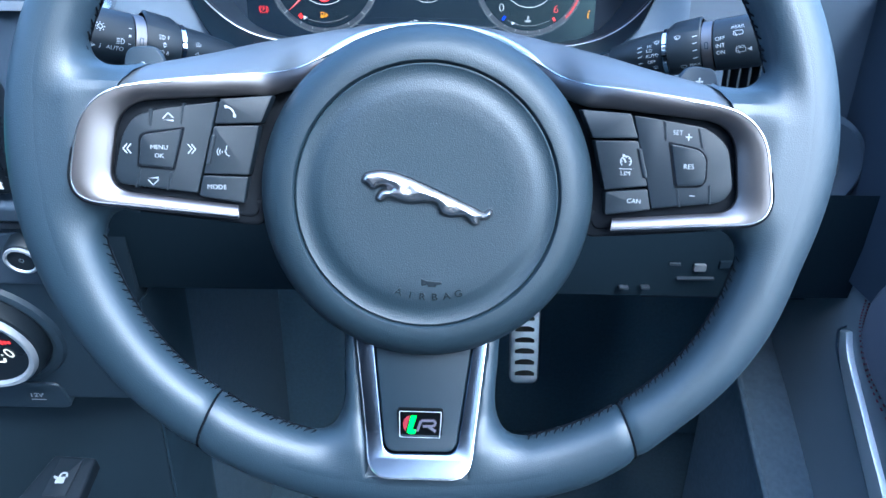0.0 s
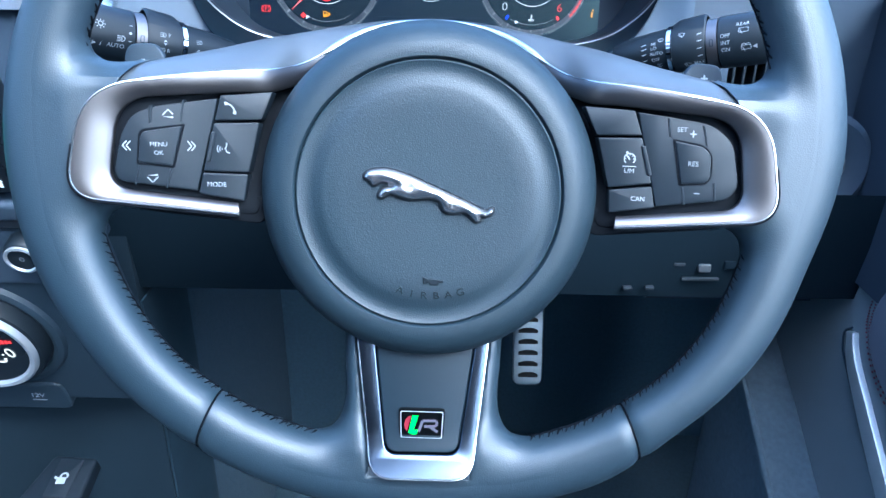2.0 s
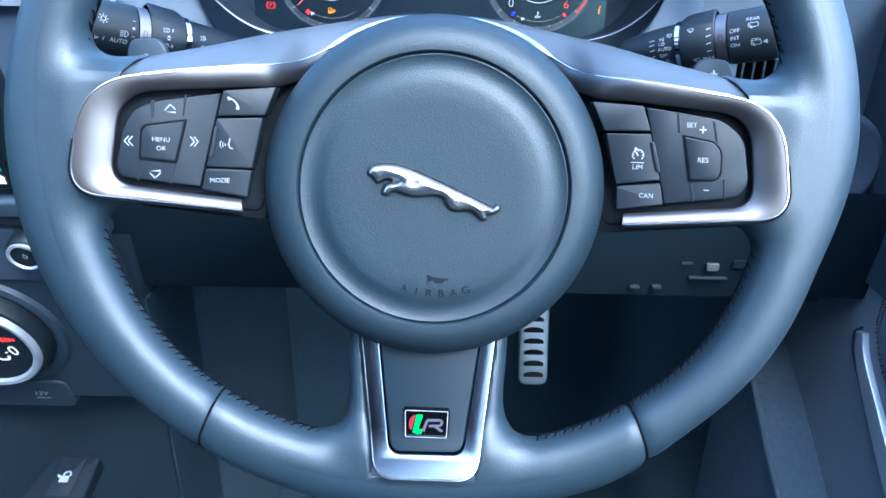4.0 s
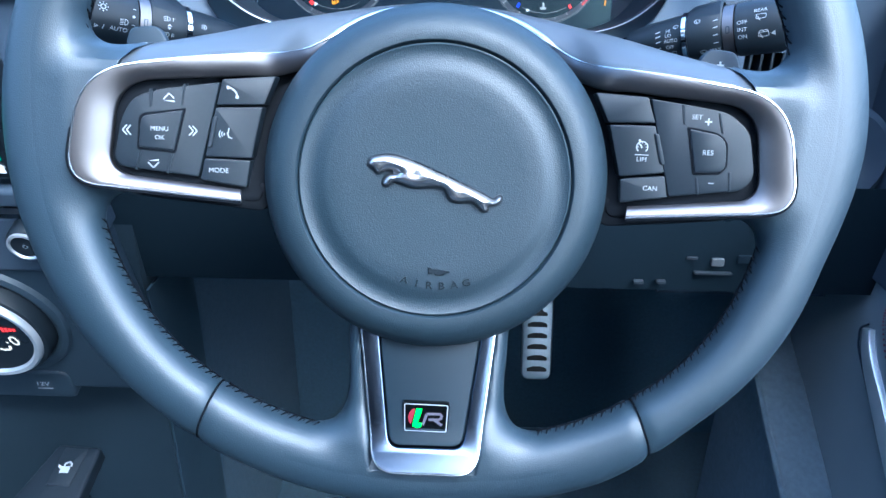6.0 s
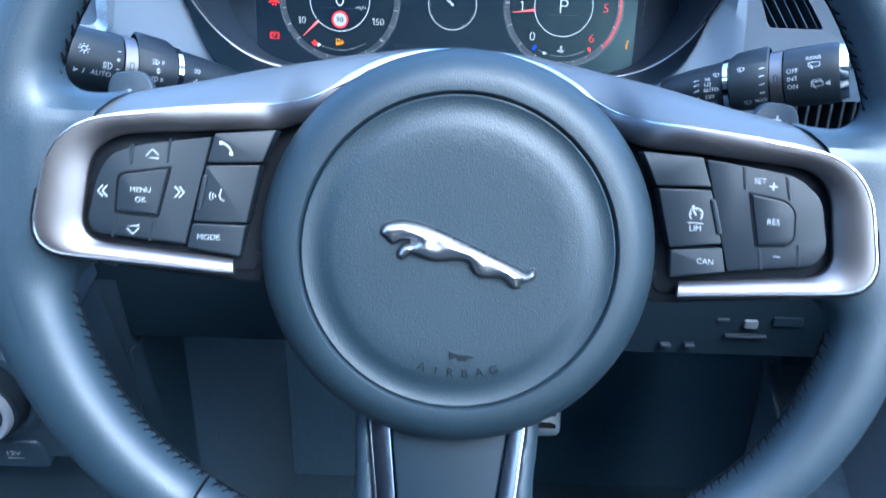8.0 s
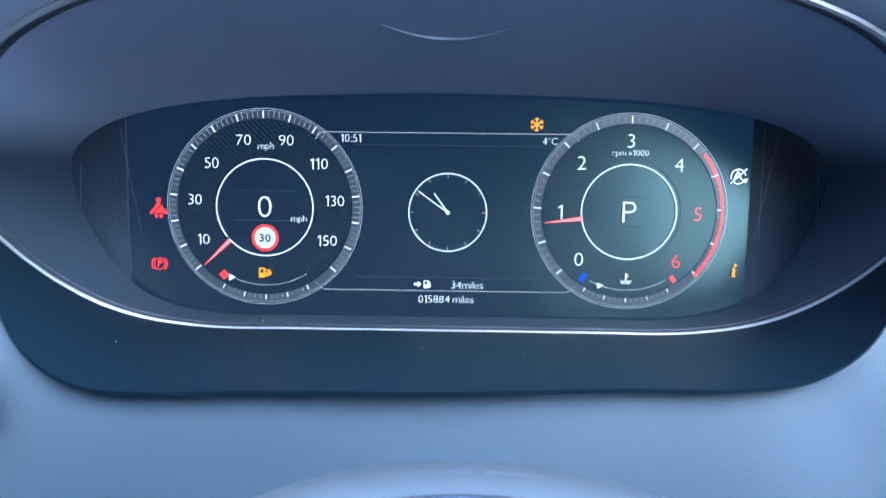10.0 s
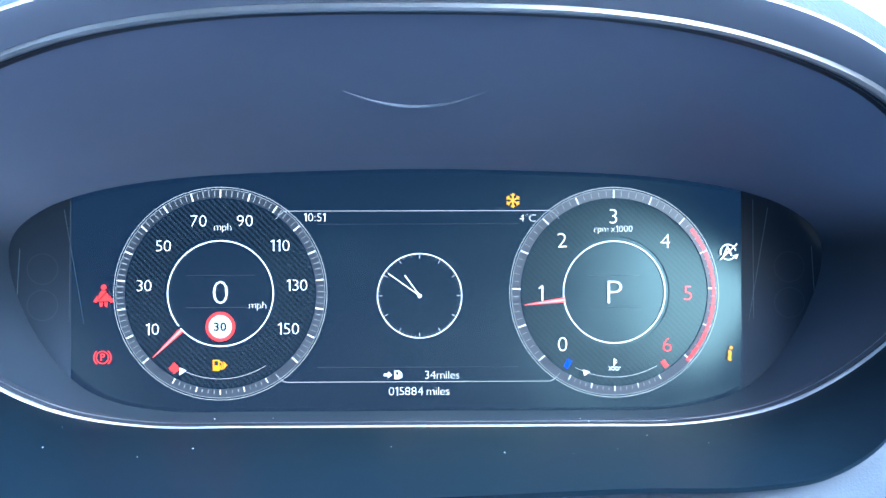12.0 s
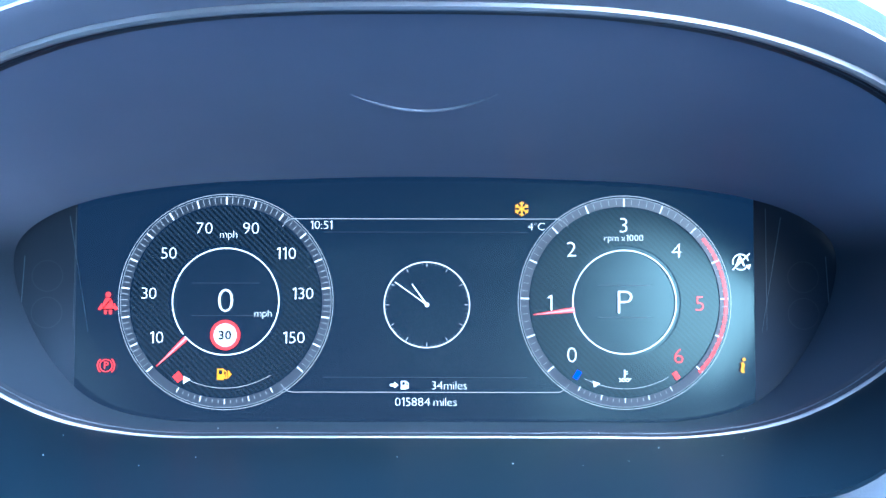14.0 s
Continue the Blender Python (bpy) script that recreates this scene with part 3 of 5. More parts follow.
lit("fuel_symbol", b, AMBER_GLOW, parent=sp)
b = bmesh.new()
ngon(b, [(-.0990, -.0295), (-.0966, -.0272), (-.0943, -.0300), (-.0968, -.0318)], .0005)
lit("fuel_level", b, RED_GLOW, parent=sp)
b = bmesh.new()
ngon(b, [(-.0945, -.0292), (-.0918, -.0305), (-.0947, -.0324)], .0006)
lit("fuel_pointer", b, WHITE_GLOW, parent=sp)

# rev dial
rv = dial("rev_dial", 78.5, 42.0, "round rev dial with a red sector")
b = bmesh.new()
ring_flat(b, .0785, 0, .0222, .0372, w=.0001)
lit("hatched_face", b, HATCH, parent=rv)
b = bmesh.new()
ring_flat(b, .0785, 0, .0201, .0206, -170, 186, w=.0003)
lit("inner_ring", b, WHITE_GLOW, parent=rv)
ticks(78.5, 37.6, 40.8, [222 - 264 * k / 12 for k in range(13)], .5, WHITE_GLOW, "major_tick", rv)
ticks(78.5, 38.4, 40.4, [222 - 264 * k / 60 for k in range(61) if k % 5], .22, DIM_GLOW, "minor_tick", rv)
ticks(78.5, 37.4, 39.4, [242, 256, 270, 284, 298], .45, WHITE_GLOW, "coolant_ticks", rv)
ticks(78.5, 38.0, 39.2, [242 + 3.5 * k for k in range(17) if k % 4], .3, DIM_GLOW, "coolant_minor_ticks", rv)
b = bmesh.new()
for k in range(16):
    ring_flat(b, .0785, 0, .0392, .0405, 39 - k * 5.2 - 4.4, 39 - k * 5.2, 6, .0005)
lit("red_sector", b, RED_GLOW, parent=rv)
for s, x, y, m in (("0", 57.7, -20.7, WHITE_GLOW), ("1", 49.2, -.3, WHITE_GLOW), ("2", 57.7, 20.7, WHITE_GLOW), ("3", 78.3, 30.3, WHITE_GLOW), ("4", 99.1, 20.3, WHITE_GLOW), ("5", 108, -.5, RED_GLOW), ("6", 99.6, -21, RED_GLOW)):
    text(s, x, y, 6.0, m, parent=rv)
text("rpm x1000", 78.3, 25.3, 2.5, name="unit", parent=rv)
text("P", 78.7, 0, 9.6, name="gear_letter", parent=rv)
b = bmesh.new()
bar(b, (.0426, -.0050), (.0588, -.0030), .0003, .0006, .0021)
lit("needle", b, RED_GLOW, parent=rv)
b = bmesh.new()
bar(b, (.0435, -.0049), (.0588, -.0030), .0001, .0008, .0009)
lit("needle_core", b, PALE_GLOW, "pale core of the needle", rv)
for y in (6.6, -6.0):
    b = bmesh.new()
    bar(b, (.0680, y / 1000), (.0890, y / 1000), .00018, .0003)
    lit("rule", b, FAINT_GLOW, parent=rv)
b = bmesh.new()
ring_flat(b, .0785, 0, .0338, .0340, 242, 300, w=.0004)
lit("coolant_arc", b, DIM_GLOW, parent=rv)
b = bmesh.new()
stroke(b, [(.0783, -.0265), (.0783, -.0295)], .0006, .0005)
for y in (-.0272, -.0281):
    bar(b, (.0783, y), (.0795, y), .0003, .0005)
stroke(b, [(.0760, -.0298), (.0768, -.0303), (.0776, -.0298), (.0784, -.0303), (.0792, -.0298), (.0800, -.0303), (.0808, -.0298)], .0004, .0005)
stroke(b, [(.0762, -.0311), (.0770, -.0307), (.0778, -.0311), (.0786, -.0307), (.0794, -.0311), (.0802, -.0307)], .0004, .0005)
lit("coolant_symbol", b, WHITE_GLOW, parent=rv)
b = bmesh.new()
bar(b, (.0588, -.0300), (.0606, -.0270), .0020, .0005)
lit("cold_mark", b, BLUE_GLOW, parent=rv)
b = bmesh.new()
bar(b, (.0993, -.0300), (.0977, -.0274), .0020, .0005)
lit("hot_mark", b, RED_GLOW, parent=rv)
b = bmesh.new()
ngon(b, [(.0657, -.0308), (.0687, -.0318), (.0662, -.0334)], .0006)
lit("coolant_pointer", b, WHITE_GLOW, parent=rv)

# clock and trip lines between the dials
b = bmesh.new()
ring_flat(b, .0007, -.0012, .0166, .0170, w=.0003)
ck = lit("clock_face", b, WHITE_GLOW, "small round analogue clock drawn on the display")
b = bmesh.new()
for k in range(60):
    a, r0 = radians(6 * k), (.0148 if k % 5 == 0 else .0158)
    bar(b, (.0007 + r0 * math.cos(a), -.0012 + r0 * math.sin(a)), (.0007 + .0164 * math.cos(a), -.0012 + .0164 * math.sin(a)), .0003 if k % 5 == 0 else .00014, .0003)
lit("clock_ticks", b, DIM_GLOW, parent=ck)
for tip, wd in (((-.0118, .0077), .0004), ((-.0052, .0070), .0005)):
    b = bmesh.new()
    bar(b, (.0007, -.0012), tip, wd, .0004)
    lit("clock_hand", b, WHITE_GLOW, parent=ck)
b = bmesh.new()
ring_flat(b, .0007, -.0012, .0004, .0009, seg=20, w=.0005)
lit("clock_hub", b, WHITE_GLOW, parent=ck)
for y, up, m in ((32.7, 1, DIM_GLOW), (-35.4, -1, DIM_GLOW)):
    b = bmesh.new()
    arc = []
    for sx in (-1, 1):
        arc.append([(sx * (56.5 - 4.5 * k / 6) / 1000, (y - up * 3.2 * (1 - k / 6) ** 2) / 1000) for k in range(7)])
    stroke(b, arc[0] + list(reversed(arc[1])), .00025, .0003)
    lit("frame_line", b, m)
for y in (27.4, -29.6):
    b = bmesh.new()
    bar(b, (-.040, y / 1000), (.040, y / 1000), .00016, .0003)
    lit("rule", b, FAINT_GLOW)
text("10:51", -41, 30.2, 3.3, name="time")
text("4°C", 43.9, 29.7, 3.0, name="temperature")
text("34miles", 9.6, -32.7, 3.3, name="range")
text("015884 miles", .4, -39.1, 3.3, name="mileage")
b = bmesh.new()
pump(b, -.0079, -.0326, .0017)
bar(b, (-.0136, -.0326), (-.0120, -.0326), .0011, .0005)
ngon(b, [(-.0120, -.0312), (-.0103, -.0326), (-.0120, -.0340)], .0005)
lit("range_symbol", b, WHITE_GLOW)
b = bmesh.new()
for k in range(6):
    a = radians(30 + 60 * k)
    tip = (.0381 + .0029 * math.cos(a), .0367 + .0029 * math.sin(a))
    bar(b, (.0381, .0367), tip, .0006, .0004)
    for da in (-.5, .5):
        mid = (.0381 + .0017 * math.cos(a), .0367 + .0017 * math.sin(a))
        bar(b, mid, (mid[0] + .0012 * math.cos(a + da * 1.7), mid[1] + .0012 * math.sin(a + da * 1.7)), .0004, .0004)
lit("frost_warning", b, AMBER_GLOW)
b = bmesh.new()
ngon(b, circle(-.1247, .0026, .0011, 16), .0004)
ngon(b, [(-.1258, .0012), (-.1236, .0012), (-.1228, -.0006), (-.1224, -.0030), (-.1270, -.0030), (-.1266, -.0006)], .0004)
for sx in (-1, 1):
    ngon(b, [(-.1247 + sx * .0024, -.0006), (-.1247 + sx * .0040, -.0030), (-.1247 + sx * .0030, -.0036), (-.1247 + sx * .0021, -.0026)][::sx], .0005)
    ngon(b, [(-.1247 + sx * .0003, -.0034), (-.1247 + sx * .0017, -.0034), (-.1247 + sx * .0014, -.0052), (-.1247 + sx * .0005, -.0050)][::sx], .0004)
belt = lit("belt_warning", b, RED_GLOW)
b = bmesh.new()
bar(b, (-.1264, -.0026), (-.1231, .0012), .0005, .0007)
bar(b, (-.1270, -.0031), (-.1224, -.0031), .0004, .0007)
lit("belt_strap", b, mat("unlit display black", (0.004, 0.006, 0.009), 0.6, spec=0.1), "dark belt across the figure", belt)
b = bmesh.new()
ring_flat(b, -.1251, -.0252, .0022, .0026, seg=32, w=.0004)
ring_flat(b, -.1251, -.0252, .0031, .0036, 130, 230, 16, .0004)
ring_flat(b, -.1251, -.0252, .0031, .0036, -50, 50, 16, .0004)
b = merge(b, letters("P", .0028, -.1251, -.0252, .0004, .01))
lit("brake_warning", b, RED_GLOW)
b = bmesh.new()
ring_flat(b, .1243, .0158, .0028, .0033, 10, 200, 24, .0004)
ring_flat(b, .1243, .0158, .0028, .0033, 235, 335, 16, .0004)
ngon(b, [(.1262, .0145), (.1284, .0150), (.1276, .0128)], .0005)
bar(b, (.1210, .0127), (.1279, .0192), .0005, .0006)
b = merge(b, letters("A", .0040, .1241, .0160, .0004, .02))
lit("stop_start_symbol", b, WHITE_GLOW)
b = bmesh.new()
ngon(b, circle(.1252, -.0224, .0007, 14), .0004)
stroke(b, [(.1240, -.0240), (.1250, -.0240), (.1243, -.0272), (.1253, -.0272)], .0009, .0004)
bar(b, (.1249, -.0239), (.1243, -.0273), .0012, .0005)
lit("info_symbol", b, AMBER_GLOW)

# ---- the steering wheel ----
TILT_W, ROLL_W = radians(17), radians(-1.1)
wn_ = Vector((0, -math.cos(TILT_W), math.sin(TILT_W)))
wv_ = Vector((0, math.sin(TILT_W), math.cos(TILT_W)))
wu_ = Vector((1, 0, 0))
ax, ay = wu_ * math.cos(ROLL_W) + wv_ * math.sin(ROLL_W), wv_ * math.cos(ROLL_W) - wu_ * math.sin(ROLL_W)
WHEEL = Matrix(((ax.x, ay.x, wn_.x, .0065), (ax.y, ay.y, wn_.y, .2745), (ax.z, ay.z, wn_.z, .744), (0, 0, 0, 1)))
wheel = thing("steering_wheel", "black leather sports steering wheel with satin silver spokes", "steering wheel", WHEEL)

RIM_T = [(-90, .1335, .0150), (-72, .1350, .0152), (-48, .1437, .0141), (-30, .1510, .0150), (-13, .1570, .0168), (0, .1610, .0182), (14, .1672, .0158), (26, .1700, .0138), (40, .1698, .0136), (90, .1692, .0138)]


def rim_at(deg):
    """The rim's middle radius and half width at an angle; the two sides are alike."""
    a = (deg + 180) % 360 - 180
    a = 180 - a if a > 90 else (-180 - a if a < -90 else a)
    k = [r[0] for r in RIM_T]
    return np.interp(a, k, [r[1] for r in RIM_T]), np.interp(a, k, [r[2] for r in RIM_T])


def ease(x, a, b):
    t = min(1.0, max(0.0, (x - a) / (b - a)))
    return t * t * (3 - 2 * t)


def smooth_rim(deg):
    v = [rim_at(deg + d) for d in (-8, -4, 0, 4, 8)]
    r, h = sum(x[0] for x in v) / 5, sum(x[1] for x in v) / 5
    fold = 180 - deg % 360
    if deg % 360 > 90 and -70 < fold < 50:
        slim = ease(fold, -70, -40) * (1 - ease(fold, 30, 50))
        r, h = r - .0010 * slim, h - .0010 * slim
    low_right = (deg + 180) % 360 - 180
    if -90 < low_right < 10:
        slim = ease(-low_right, -10, 12) * (1 - ease(-low_right, 38, 60))
        r, h = r - .0028 * slim, h - .0028 * slim
    return r, h


def rim_point(deg, a, grow=0.0):
    """A point of the rim's skin; a is the way round its section: 0 outward, 90 towards the driver."""
    r, h = smooth_rim(deg)
    skew = 0.0
    for seam, s in ((228, 1), (312, -1)):
        d = abs((deg - seam + 180) % 360 - 180)
        skew += s * 2.0 * math.exp(-d / 9)
    c, s = math.cos(radians(a)), math.sin(radians(a))
    q = radians(deg + skew * c)
    depth = .0138 * (1 - .10 * c)
    rr = r + (h + grow) * math.copysign(abs(c) ** .92, c)
    low = max(0.0, -math.sin(radians(deg)))
    return Vector((rr * math.cos(q), rr * math.sin(q), -.010 - .008 * low ** 2 + (depth + grow) * (1.0 if s > 0 else .6) * math.copysign(abs(s) ** .9, s)))


def rim_piece(a0, a1):
    n = int(abs(a1 - a0) / 1.25)
    rings = []
    for k in range(n + 1):
        d = a0 + (a1 - a0) * k / n
        g = -.0012 if k in (0, n) else (-.0002 if k in (1, n - 1) else 0)
        rings.append([rim_point(d, 360 * j / 56, g) for j in range(56)])
    return loft(rings, cap=True)


part("rim_leather", rim_piece(-47.8, 227.8), LEATHER, wheel, "black leather over the rim's sides and top")
part("rim_leather", rim_piece(228.2, 311.8), LEATHER, wheel, "black leather over the rim's foot")
for seam in (228, 312):
    part("rim_seam", tube([rim_point(seam, 360 * j / 28, -.0009) for j in range(28)], .0005, 6, True), THREAD, wheel, "sewn joint in the leather")


def stitches(a0, a1, step=1.75, near=169, far=184, thick=1.0):
    bms, d = [], a0
    rnd = random.Random(int(a0))
    while d < a1:
        k = step / 1.75 * rnd.uniform(.75, 1.15)
        bms.append(tube([rim_point(d, near, .0001), rim_point(d + .60 * k, (near + far) / 2, .0008), rim_point(d + 1.30 * k, far, .0003)], [.0003 * thick, .00062 * thick, .00045 * thick], 6))
        bms.append(tube([rim_point(d + 1.05 * k, near + 5, -.0001), rim_point(d + 1.3 * k, far, .0003)], .00026 * thick, 5))
        d += step * rnd.uniform(.9, 1.1)
    n = int((a1 - a0) / 2)
    bms.append(tube([rim_point(a0 + (a1 - a0) * j / n, 186, -.0001) for j in range(n + 1)], .0006, 5))
    return merge(*bms)


tagged(part("stitching", stitches(182 + 7, 228 - 1, thick=.66), THREAD, wheel, "black cross stitching along the inner seam"), kind="stuff")
tagged(part("stitching", stitches(312 + 1, 360 - 9, thick=.66), THREAD, wheel, "black cross stitching along the inner seam"), kind="stuff")
tagged(part("stitching", stitches(17, 163, 1.9, 173, 184), THREAD, wheel, "black cross stitching along the inner seam"), kind="stuff")
tagged(part("stitching", stitches(229, 247, thick=.75), THREAD, wheel, "black cross stitching along the inner seam"), kind="stuff")
tagged(part("stitching", stitches(294, 311, thick=.75), THREAD, wheel, "black cross stitching along the inner seam"), kind="stuff")


def spoke_depth(u, v):
    """How far the spokes' front stands towards the driver: less near the hub."""
    a = abs(u)
    w = .0035 - (.142 - a) * .19
    if a < .088:
        w -= (.088 - a) * .75 * min(1.0, max(0.0, (v - .015) / .02))
    return w


def both(points):
    return [(-u, v) for u, v in reversed(points)]


TOP_ARM = [(0, .0778, -.0730), (.018, .0762, -.0710), (.034, .0710, -.0640), (.0470, .0625, -.0530), (.0600, .0535, -.0400), (.0690, .0488, -.0190), (.080, .0471, -.0112), (.100, .0444, -.0047), (.1180, .0418, -.0009)]
FOOT = [(0, .0700, -.0770), (.016, .0685, -.0750), (.031, .0635, -.0680), (.0440, .0555, -.0570), (.0570, .0466, -.0440), (.0672, .0398, -.0210), (.0790, .0386, -.0124), (.093, .0372, -.0068), (.1060, .0359, -.0040)]
REAR = [(.1285, .0495, -.0220), (.100, .0575, -.0340), (.080, .0640, -.0440), (.0680, .0680, -.0530), (.0580, .0710, -.0600), (.0470, .0745, -.0680), (.030, .0790, -.0790), (.015, .0812, -.0860), (0, .0818, -.0880)]
OUT_ROUND = [(.1180, .0418), (.1396, .0386), (.1470, -.0068), (.0800, -.0130)]
IN_ROUND = [(.1060, .0359), (.1268, .0338), (.1312, -.0021), (.0805, -.0078)]


def dense(outline, step=.0025):
    """The same closed outline with long sides divided."""
    out = []
    for a, b in zip(outline, outline[1:] + outline[:1]):
        n = max(1, int((Vector(b) - Vector(a)).length / step))
        out += [tuple(Vector(a).lerp(Vector(b), k / n)) for k in range(n)]
    res = []
    for q in out:
        if not res or (Vector(q) - Vector(res[-1])).length > 1e-5:
            res.append(q)
    return res


def fine(pts, per=5):
    return [tuple(p) for p in spline(pts, per)]


def bent(points, radii, seg=10, per=12):
    """An open 2D line with rounded corners and evenly divided sides; its count depends on the corners alone."""
    p = [Vector(q) for q in points]
    out, last = [], p[0]
    for i in range(1, len(p) - 1):
        u, v = (p[i - 1] - p[i]).normalized(), (p[i + 1] - p[i]).normalized()
        s, e = p[i] + u * radii[i - 1], p[i] + v * radii[i - 1]
        out += [last.lerp(s, k / per) for k in range(per)]
        out += [s * (1 - t) ** 2 + p[i] * 2 * t * (1 - t) + e * t * t for t in [k / seg for k in range(seg)]]
        last = e
    return out + [last.lerp(p[-1], k / per) for k in range(per + 1)]


# one moulding a side: over the hub, along the spoke's top, round its end and back below the buttons
out_line = [Vector(q) for q in spline(TOP_ARM, 8)][:-1] + [Vector((q.x, q.y, .0035 - (.142 - q.x) * .19 + .0002)) for q in bent(OUT_ROUND, [.0200, .014])]
in_line = [Vector(q) for q in spline(FOOT, 8)][:-1] + [Vector((q.x, q.y, .0035 - (.142 - q.x) * .19 - .0006)) for q in bent(IN_ROUND, [.0130, .009])]
for side in (1, -1):
    rings, edge_run, gap_run = [], [], []
    for i, (o, n_) in enumerate(zip(out_line, in_line)):
        if side > 0:
            n_ = n_ + Vector((.0014 * ease(n_.x, .110, .126), 0, 0))
        run = (out_line[min(i + 1, len(out_line) - 1)] - out_line[max(i - 1, 0)]).normalized()
        across = n_ - o
        across = across - run * across.dot(run)
        wide = across.length
        across.normalize()
        face = run.cross(across).normalized()
        if face.z < 0:
            face = -face
        r = min(.0005, wide * .25)
        o = o + face * (.0006 + .0018 * ease(o.x, .060, .085))
        sec = [o - face * .010, o - face * r, o + across * r * .3 - face * r * .3, o + across * r]
        sec += [o.lerp(n_, t) + face * .0008 * math.sin(math.pi * t) for t in (.35, .5, .65, .8)]
        sec += [n_ - across * .0007 + face * .0001, n_ - across * .0002 - face * .0003, n_ - face * .0009, n_ - face * .009]
        rings.append([(q.x * side, q.y, q.z) for q in sec])
        for run_, first, q in ((edge_run, 58, o + across * .0003 + face * .0001), (gap_run, 90, o - across * .0006 - face * .0008)):
            if i >= first:
                run_.append((q.x * side, q.y, q.z))
    part("trim_edge", tube(edge_run, .00038, 6), STEEL, wheel, "thin polished edge of the spoke trim")
    part("trim_gap", tube(gap_run, .0005, 6), PAD_BLACK, wheel, "dark joint between the trim and the leather")
    part("spoke_trim", loft(rings, closed=True, cap=True), SATIN, wheel, "satin silver trim round the buttons and over the hub")
    # black carrier behind the buttons
    back = rounded([(.055, .044), (.108, .0395), (.127, .0365), (.1365, .022), (.1375, .000), (.130, -.0075), (.074, -.0135)], .003, 3)
    under = rounded([(.143, -.002), (.136, -.0085), (.118, -.0125), (.072, -.0175), (.068, -.006), (.12, .001)], .003, 3)
    if side < 0:
        back, under = both(back), both(under)
    part("button_carrier", slab(back, -.022, -.0050, .0008, 2, spoke_depth), PAD_BLACK, wheel, "dull black carrier behind the buttons")
    part("spoke_underside", slab(under, -.026, -.006, .001, 2, spoke_depth), PAD_BLACK, wheel, "dull black underside of the spoke")


def blunt(a, b, k):
    """The larger of two distances, eased over k where they meet."""
    h = max(0.0, k - abs(a - b)) / k
    return max(a, b) + h * h * k * .25


def skin(d, h):
    """How far the rim's rounded skin lies below its crest at distance d inside its edge."""
    x = min(1.0, max(0.0, 1 - d / h)) ** (1 / .92)
    return .0138 * (1 - (1 + .1 * x) * max(0.0, 1 - x * x) ** .45)


def rim_crest(deg):
    low_ = max(0.0, -math.sin(radians(deg)))
    return -.010 - .008 * low_ ** 2 + .0138


def polar(x, y):
    return math.degrees(math.atan2(y, x)), math.hypot(x, y)


def leather_patch(x0, x1, y0, y1, step, inside, height, side=1):
    """A sheet over the region where inside(x, y) is positive, cut cleanly along its edge, with a rolled-back border."""
    nx, ny = int((x1 - x0) / step) + 1, int((y1 - y0) / step) + 1
    grid = {(i, j): (x0 + i * step, y0 + j * step) for i in range(nx + 1) for j in range(ny + 1)}
    val = {k: inside(*p) for k, p in grid.items()}

    def slope(x, y):
        e = step * .2
        g = Vector(((inside(x + e, y) - inside(x - e, y)) / (2 * e), (inside(x, y + e) - inside(x, y - e)) / (2 * e)))
        return g if g.length > .05 else Vector((1, 0))
    bm, made = bmesh.new(), {}

    def vert(k):
        if k not in made:
            x, y = grid[k]
            if val[k] < 0:
                for _ in range(3):
                    g = slope(x, y)
                    m = g * (inside(x, y) / g.length_squared)
                    if m.length > step:
                        m = m.normalized() * step
                    x, y = x - m.x, y - m.y
            made[k] = bm.verts.new((x * side, y, height(x, y)))
        return made[k]
    for i in range(nx):
        for j in range(ny):
            ks = ((i, j), (i + 1, j), (i + 1, j + 1), (i, j + 1))
            if any(val[k] > 0 for k in ks):
                bm.faces.new([vert(k) for k in ks])
    rim_edges = [e for e in bm.edges if len(e.link_faces) == 1]
    ring_v = {v for e in rim_edges for v in e.verts}
    last = {v: v for v in ring_v}
    start = {v: v.co.copy() for v in ring_v}
    dirs = {v: slope(v.co.x * side, v.co.y).normalized() for v in ring_v}
    for inn, drop in ((.0005, .0022), (.0018, .0042), (.0040, .006)):
        nxt = {v: bm.verts.new(start[v] + Vector((dirs[v].x * inn * side, dirs[v].y * inn, -drop))) for v in ring_v}
        for e in rim_edges:
            a, b = e.verts
            bm.faces.new((last[a], last[b], nxt[b], nxt[a]))
        last = nxt
    bmesh.ops.recalc_face_normals(bm, faces=bm.faces)
    return bm


OVERLAP = .00018


def wing_fields(x, y, side, capped=False):
    deg, r = polar(x, y)
    mid_r, h = smooth_rim(deg if side > 0 else 180 - deg)
    d_rim = r - (mid_r - h)
    top_ = .0500 - (x - .1285) * .20
    d_pad = min(top_ - y, y + .0125 - (.147 - x) * .10)
    d = blunt(d_rim, min(d_pad, .0140) if capped else d_pad, .018 - .002 * ease(y, 0, .03))
    return deg, r, mid_r, h, d_rim, d


def wing_inside(x, y, side):
    deg, r, mid_r, h, d_rim, d = wing_fields(x, y, side)
    return min(d, mid_r + .001 - r, x - .1280 + (y - .037) * .45 if y > 0 else x - .1447 - y * 2.5)


def wing_height(x, y, side):
    deg, r, mid_r, h, d_rim, d = wing_fields(x, y, side, True)
    z = rim_crest(deg) - skin(d, h)
    cover_z = np.interp(y, [.038, .0420, .0476, .0510], [.0010, -.0002, -.0086, -.0215]) + .0005
    w = ease(d_rim, -.014, .002)
    z = z * w + min(z, cover_z) * (1 - w)
    return z + OVERLAP * (1 - 2 * max(ease(y, .085, .100), ease(-y, .032, .046), ease(r - mid_r, -.004, .001)))


